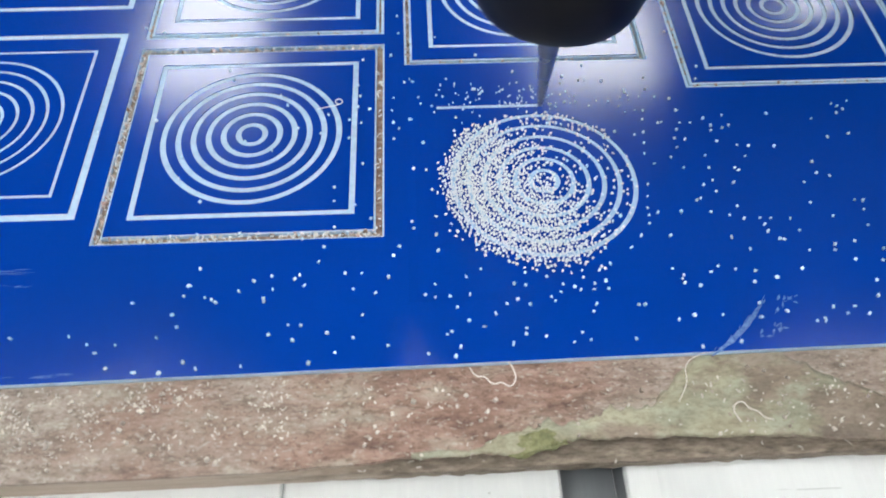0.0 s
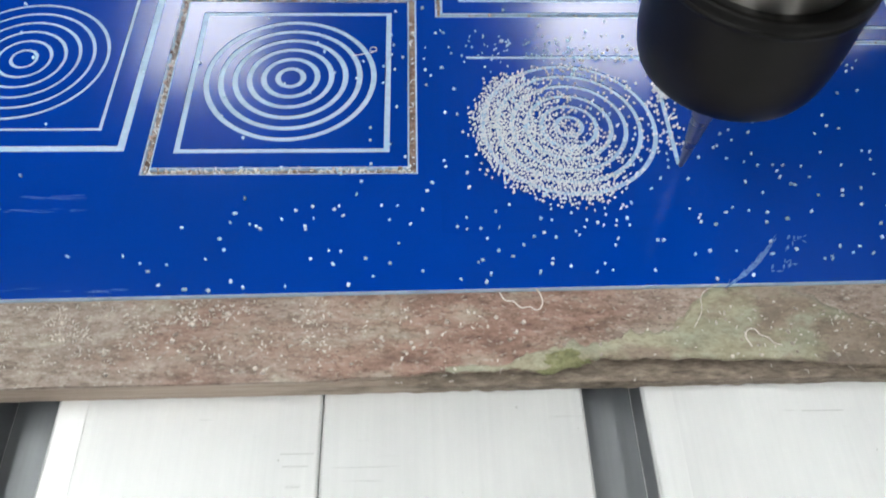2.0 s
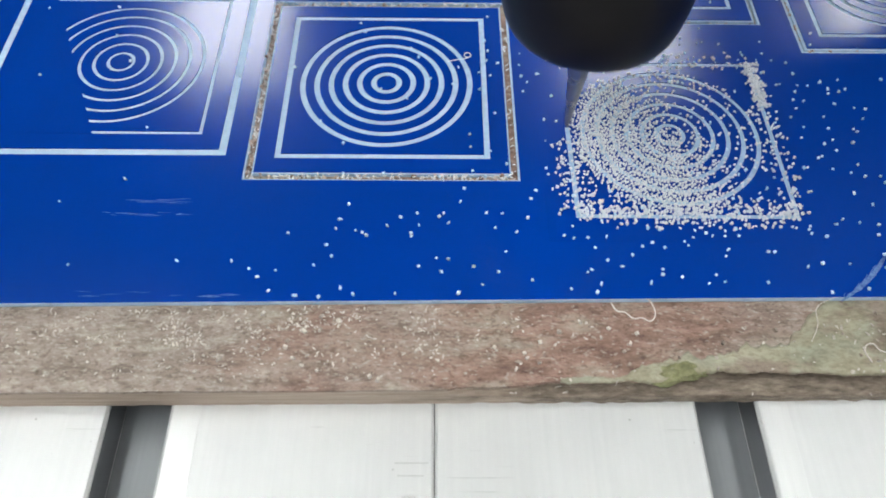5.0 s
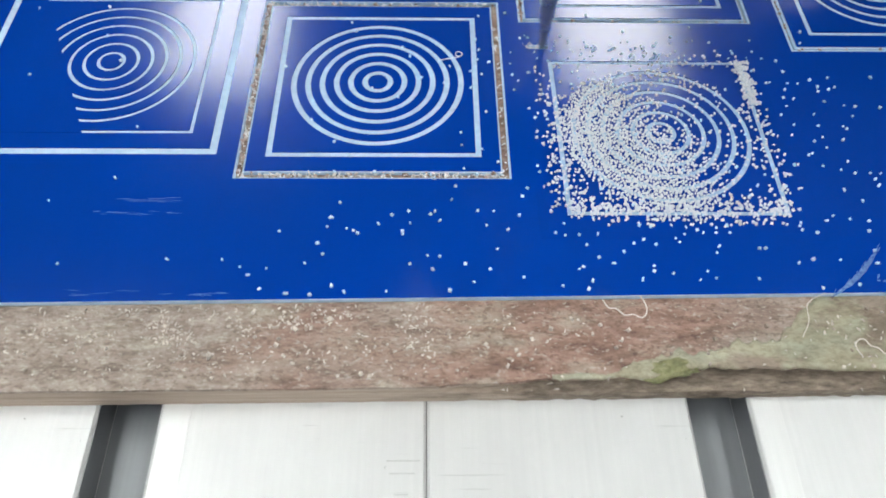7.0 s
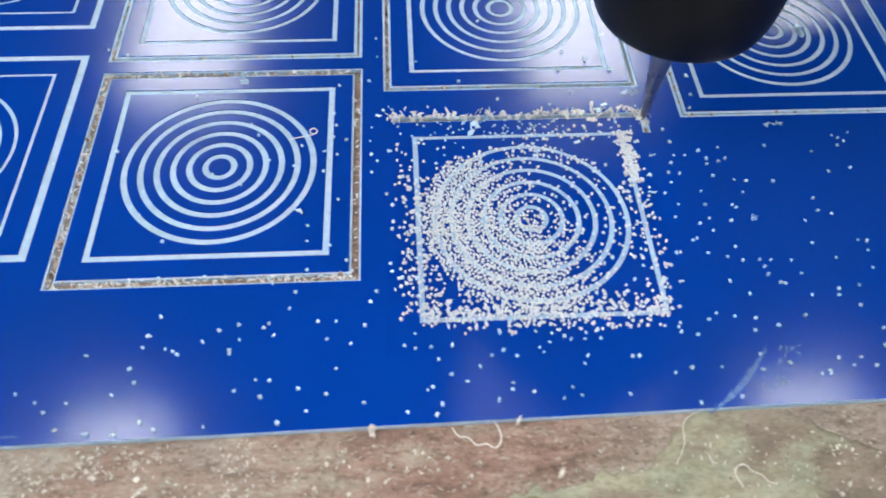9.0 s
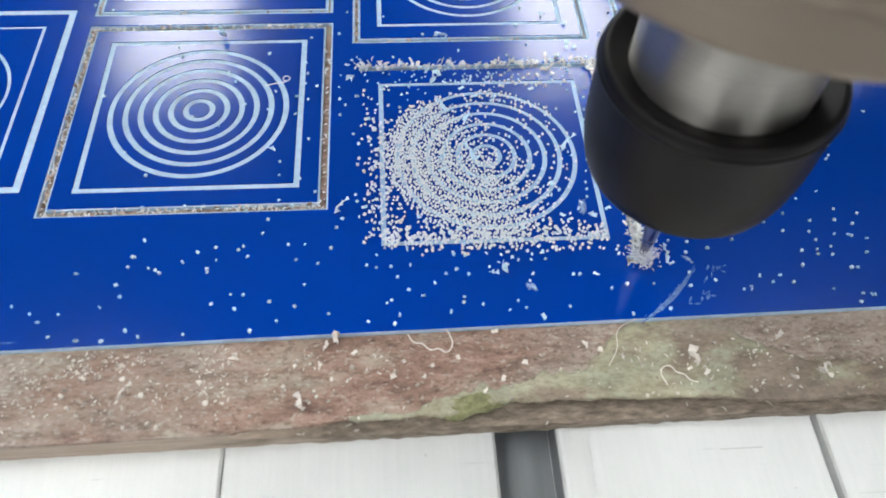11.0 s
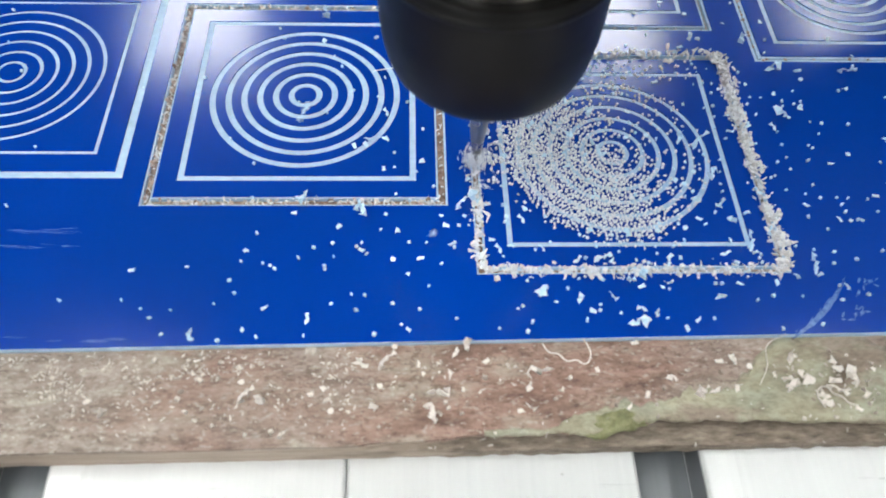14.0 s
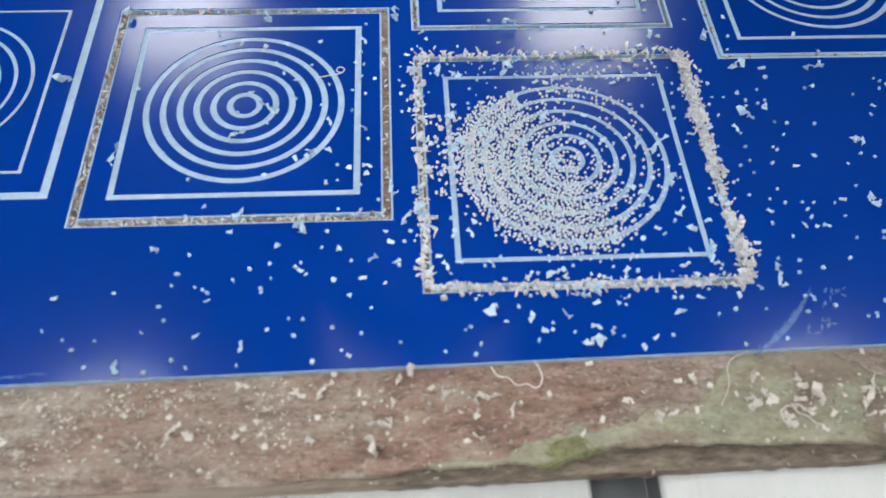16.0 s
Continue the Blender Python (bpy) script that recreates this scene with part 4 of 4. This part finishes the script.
def cut_chips():
    """Heaps of crumbs and shavings that the tool leaves along its lines, each with its second."""
    rng = random.Random(11)
    made = []
    for mid, way, side, t, f in along(INNER, INNER_AT, 0.005):
        if t < 0.0:
            continue
        across = Vector((-way.y, way.x))
        heap = Crumbs()
        number = (4, 10, 26, 19)[side]
        spread = (0.003, 0.004, 0.0030, 0.0042)[side]
        if side == 1 and f < 0.33:
            number, spread = 42, 0.0016
        if side == 3 and f > 0.75:
            number = 4
        for _ in range(number):
            p = way * rng.uniform(-0.0027, 0.0027) + across * rng.gauss(-0.0008 if side == 2 else 0.0, spread)
            heap.crumb((p.x, p.y, 0.0006 + rng.random() ** 2 * 0.0012), rng.uniform(0.00080, 0.00115), rng)
        ob = tagged(heap.made("crumb_pile", CRUMB), "white plastic crumbs left along the milled line", "plastic crumbs", "crumb piles along the lines", "stuff")
        # when the deep cut passes alongside, the crumbs are swept out into it
        later = None
        if side in (1, 2, 3) and not (side == 3 and 0.30 < f < 0.75):
            out = mid + across * 0.0105
            later = (OUTER_AT[side] + (0.1 + 0.8 * f) * (OUTER_AT[side + 1] - OUTER_AT[side]) + rng.uniform(0.0, 0.25), pose(out.x + rng.gauss(0, 0.001), out.y + rng.gauss(0, 0.001), (0, -0.0012, -0.0018, -0.0016)[side], 0, 0, 84))
        made.append((ob, pose(mid.x, mid.y, 0), pose(mid.x, mid.y, -SUNK), t + 0.03, later))
    for mid, way, side, t, f in along(OUTER, OUTER_AT, 0.005):
        across = Vector((-way.y, way.x))
        heap = Crumbs()
        full = rng.uniform(0.55, 1.25)
        number = int((8, 22, 8, 8)[side] * full)
        if f < 0.06 or f > 0.94:
            number = int(number * 1.8)
        if side == 1 and 0.62 < f < 0.74:
            number = 4
        for _ in range(number):
            p = way * rng.uniform(-0.003, 0.003) + across * rng.gauss((0.0, 0.0003, 0.0006, 0.0)[side], 0.0013)
            if rng.random() < 0.3:
                heap.crumb((p.x, p.y, rng.uniform(-0.0004, 0.0022)), rng.uniform(0.0010, 0.0019), rng)
            else:
                heap.flake((p.x, p.y, rng.uniform(0.0, 0.0022)), rng.uniform(0.0016, 0.0036), rng, flat=0.7)
        ob = tagged(heap.made("shaving_pile", SHAVING), "curled white shavings heaped along the deep cut", "plastic shavings", "shaving piles along the cut", "stuff")
        made.append((ob, pose(mid.x, mid.y, 0), pose(mid.x, mid.y, -SUNK), t + 0.03, None))
    return made


def thrown_shavings():
    """Single shavings that fly off the deep cut and come to rest on the sheet and the board."""
    rng = random.Random(23)
    kinds = []
    for i in range(18):
        c = Crumbs()
        if i < 8:  # flat broken chips
            c.scrap((0, 0, 0), rng.uniform(0.0012, 0.0024), rng, 2, 0.35, rng.uniform(0.0011, 0.0022))
        elif i < 13:  # curled strips
            c.scrap((0, 0, 0), rng.uniform(0.0026, 0.0040), rng, 4, 0.55, rng.uniform(0.0014, 0.0022))
        else:  # tangled scraps
            c.scrap((0, 0, 0), rng.uniform(0.0075, 0.0110), rng, 6, 1.1, rng.uniform(0.0022, 0.0034))
        me = bpy.data.meshes.new("shaving")
        me.from_pydata(c.verts, [], c.faces)
        tinted = me.copy()
        me.materials.append(TINGED)
        tinted.materials.append(WARM_TINTED)
        kinds.append((me, tinted))
    made = []
    ways = [w for w in along(OUTER, OUTER_AT, 0.002) if w[3] > 8.2]
    while len(made) < 300:
        mid, way, side, t, f = rng.choice(ways)
        far = abs(rng.gauss(0, 0.062)) + 0.006
        angle = rng.uniform(0, 6.283)
        x, y = mid.x + far * math.cos(angle) * 1.3, mid.y + far * math.sin(angle)
        if len(made) < 70:
            x, y = rng.gauss(0.02, 0.085) if len(made) < 50 else rng.gauss(0.128, 0.016), rng.uniform(BOARD_FRONT + 0.008, sheet_front(-0.2) - 0.001)
        if not (-0.18 < x < 0.22 and BOARD_FRONT + 0.003 < y < 0.12):
            continue
        z = 0.0004 if y > sheet_front(x) + 0.0005 else BOARD_TOP + 0.0006
        clean = y > sheet_front(x) + 0.0005
        ob = tagged(new("shaving", kinds[min(17, int(18 * rng.random() ** (1.6 if clean else 1.1)))][0 if clean else 1]), "single curled white plastic shaving" if clean else "single warm-tinted white shaving on the wooden board", "plastic shaving", "thrown shavings")
        turn = rng.uniform(0, 360)
        rest = Vector((x, y))
        near = rest + (mid - rest) * min(1.0, 0.014 / max(0.001, (mid - rest).length))
        made.append((ob, pose(x, y, z, 0, 0, turn), near, t, turn))
    return made


# ---------------------------------------------------------------- assembly
workshop()
machine_bed()
wooden_board()
sheet = blue_sheet()
spindle, clinging = router_spindle()
gantry = unseen_gantry_column()
still_crumbs()
curls()
strips, heaps, flying = uncut_strips(sheet), cut_chips(), thrown_shavings()


def motions():
    walk(spindle, [(t, pose(x, y, z)) for t, x, y, z in TOOL])
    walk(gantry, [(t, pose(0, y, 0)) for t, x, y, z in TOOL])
    walk(clinging, [(0.0, pose(0, 0, 0.056)), (9.0, pose(0, 0, 0.056)), (9.6, pose(0, 0, 0.0)), (15.4, pose(0, 0, 0.0)), (16.0, pose(0, 0, 0.0, 0, 0, 40))])
    for ob, stand, sunk, t in strips:
        walk(ob, [(0.0, stand), (max(0.034, t - 0.06), stand), (max(0.1, t), sunk), (16.0, sunk)])
    for ob, stand, sunk, t, later in heaps:
        rows = [(0.0, sunk), (max(0.034, t), sunk), (max(0.1, t + 0.1), stand)]
        if later:
            rows += [(later[0], stand), (later[0] + 0.2, later[1])]
        walk(ob, rows + [(16.0, later[1] if later else stand)])
    for ob, rest, mid, t, turn in flying:
        hid = pose(mid.x, mid.y, -SUNK, 0, 0, turn)
        over = rest.translation.lerp(Vector((mid.x, mid.y, 0.0)), 0.5)
        walk(ob, [(0.0, hid), (t, hid), (t + 0.1, pose(over.x, over.y, 0.008, 50, 20, turn)), (t + 0.2, rest), (16.0, rest)])


motions()
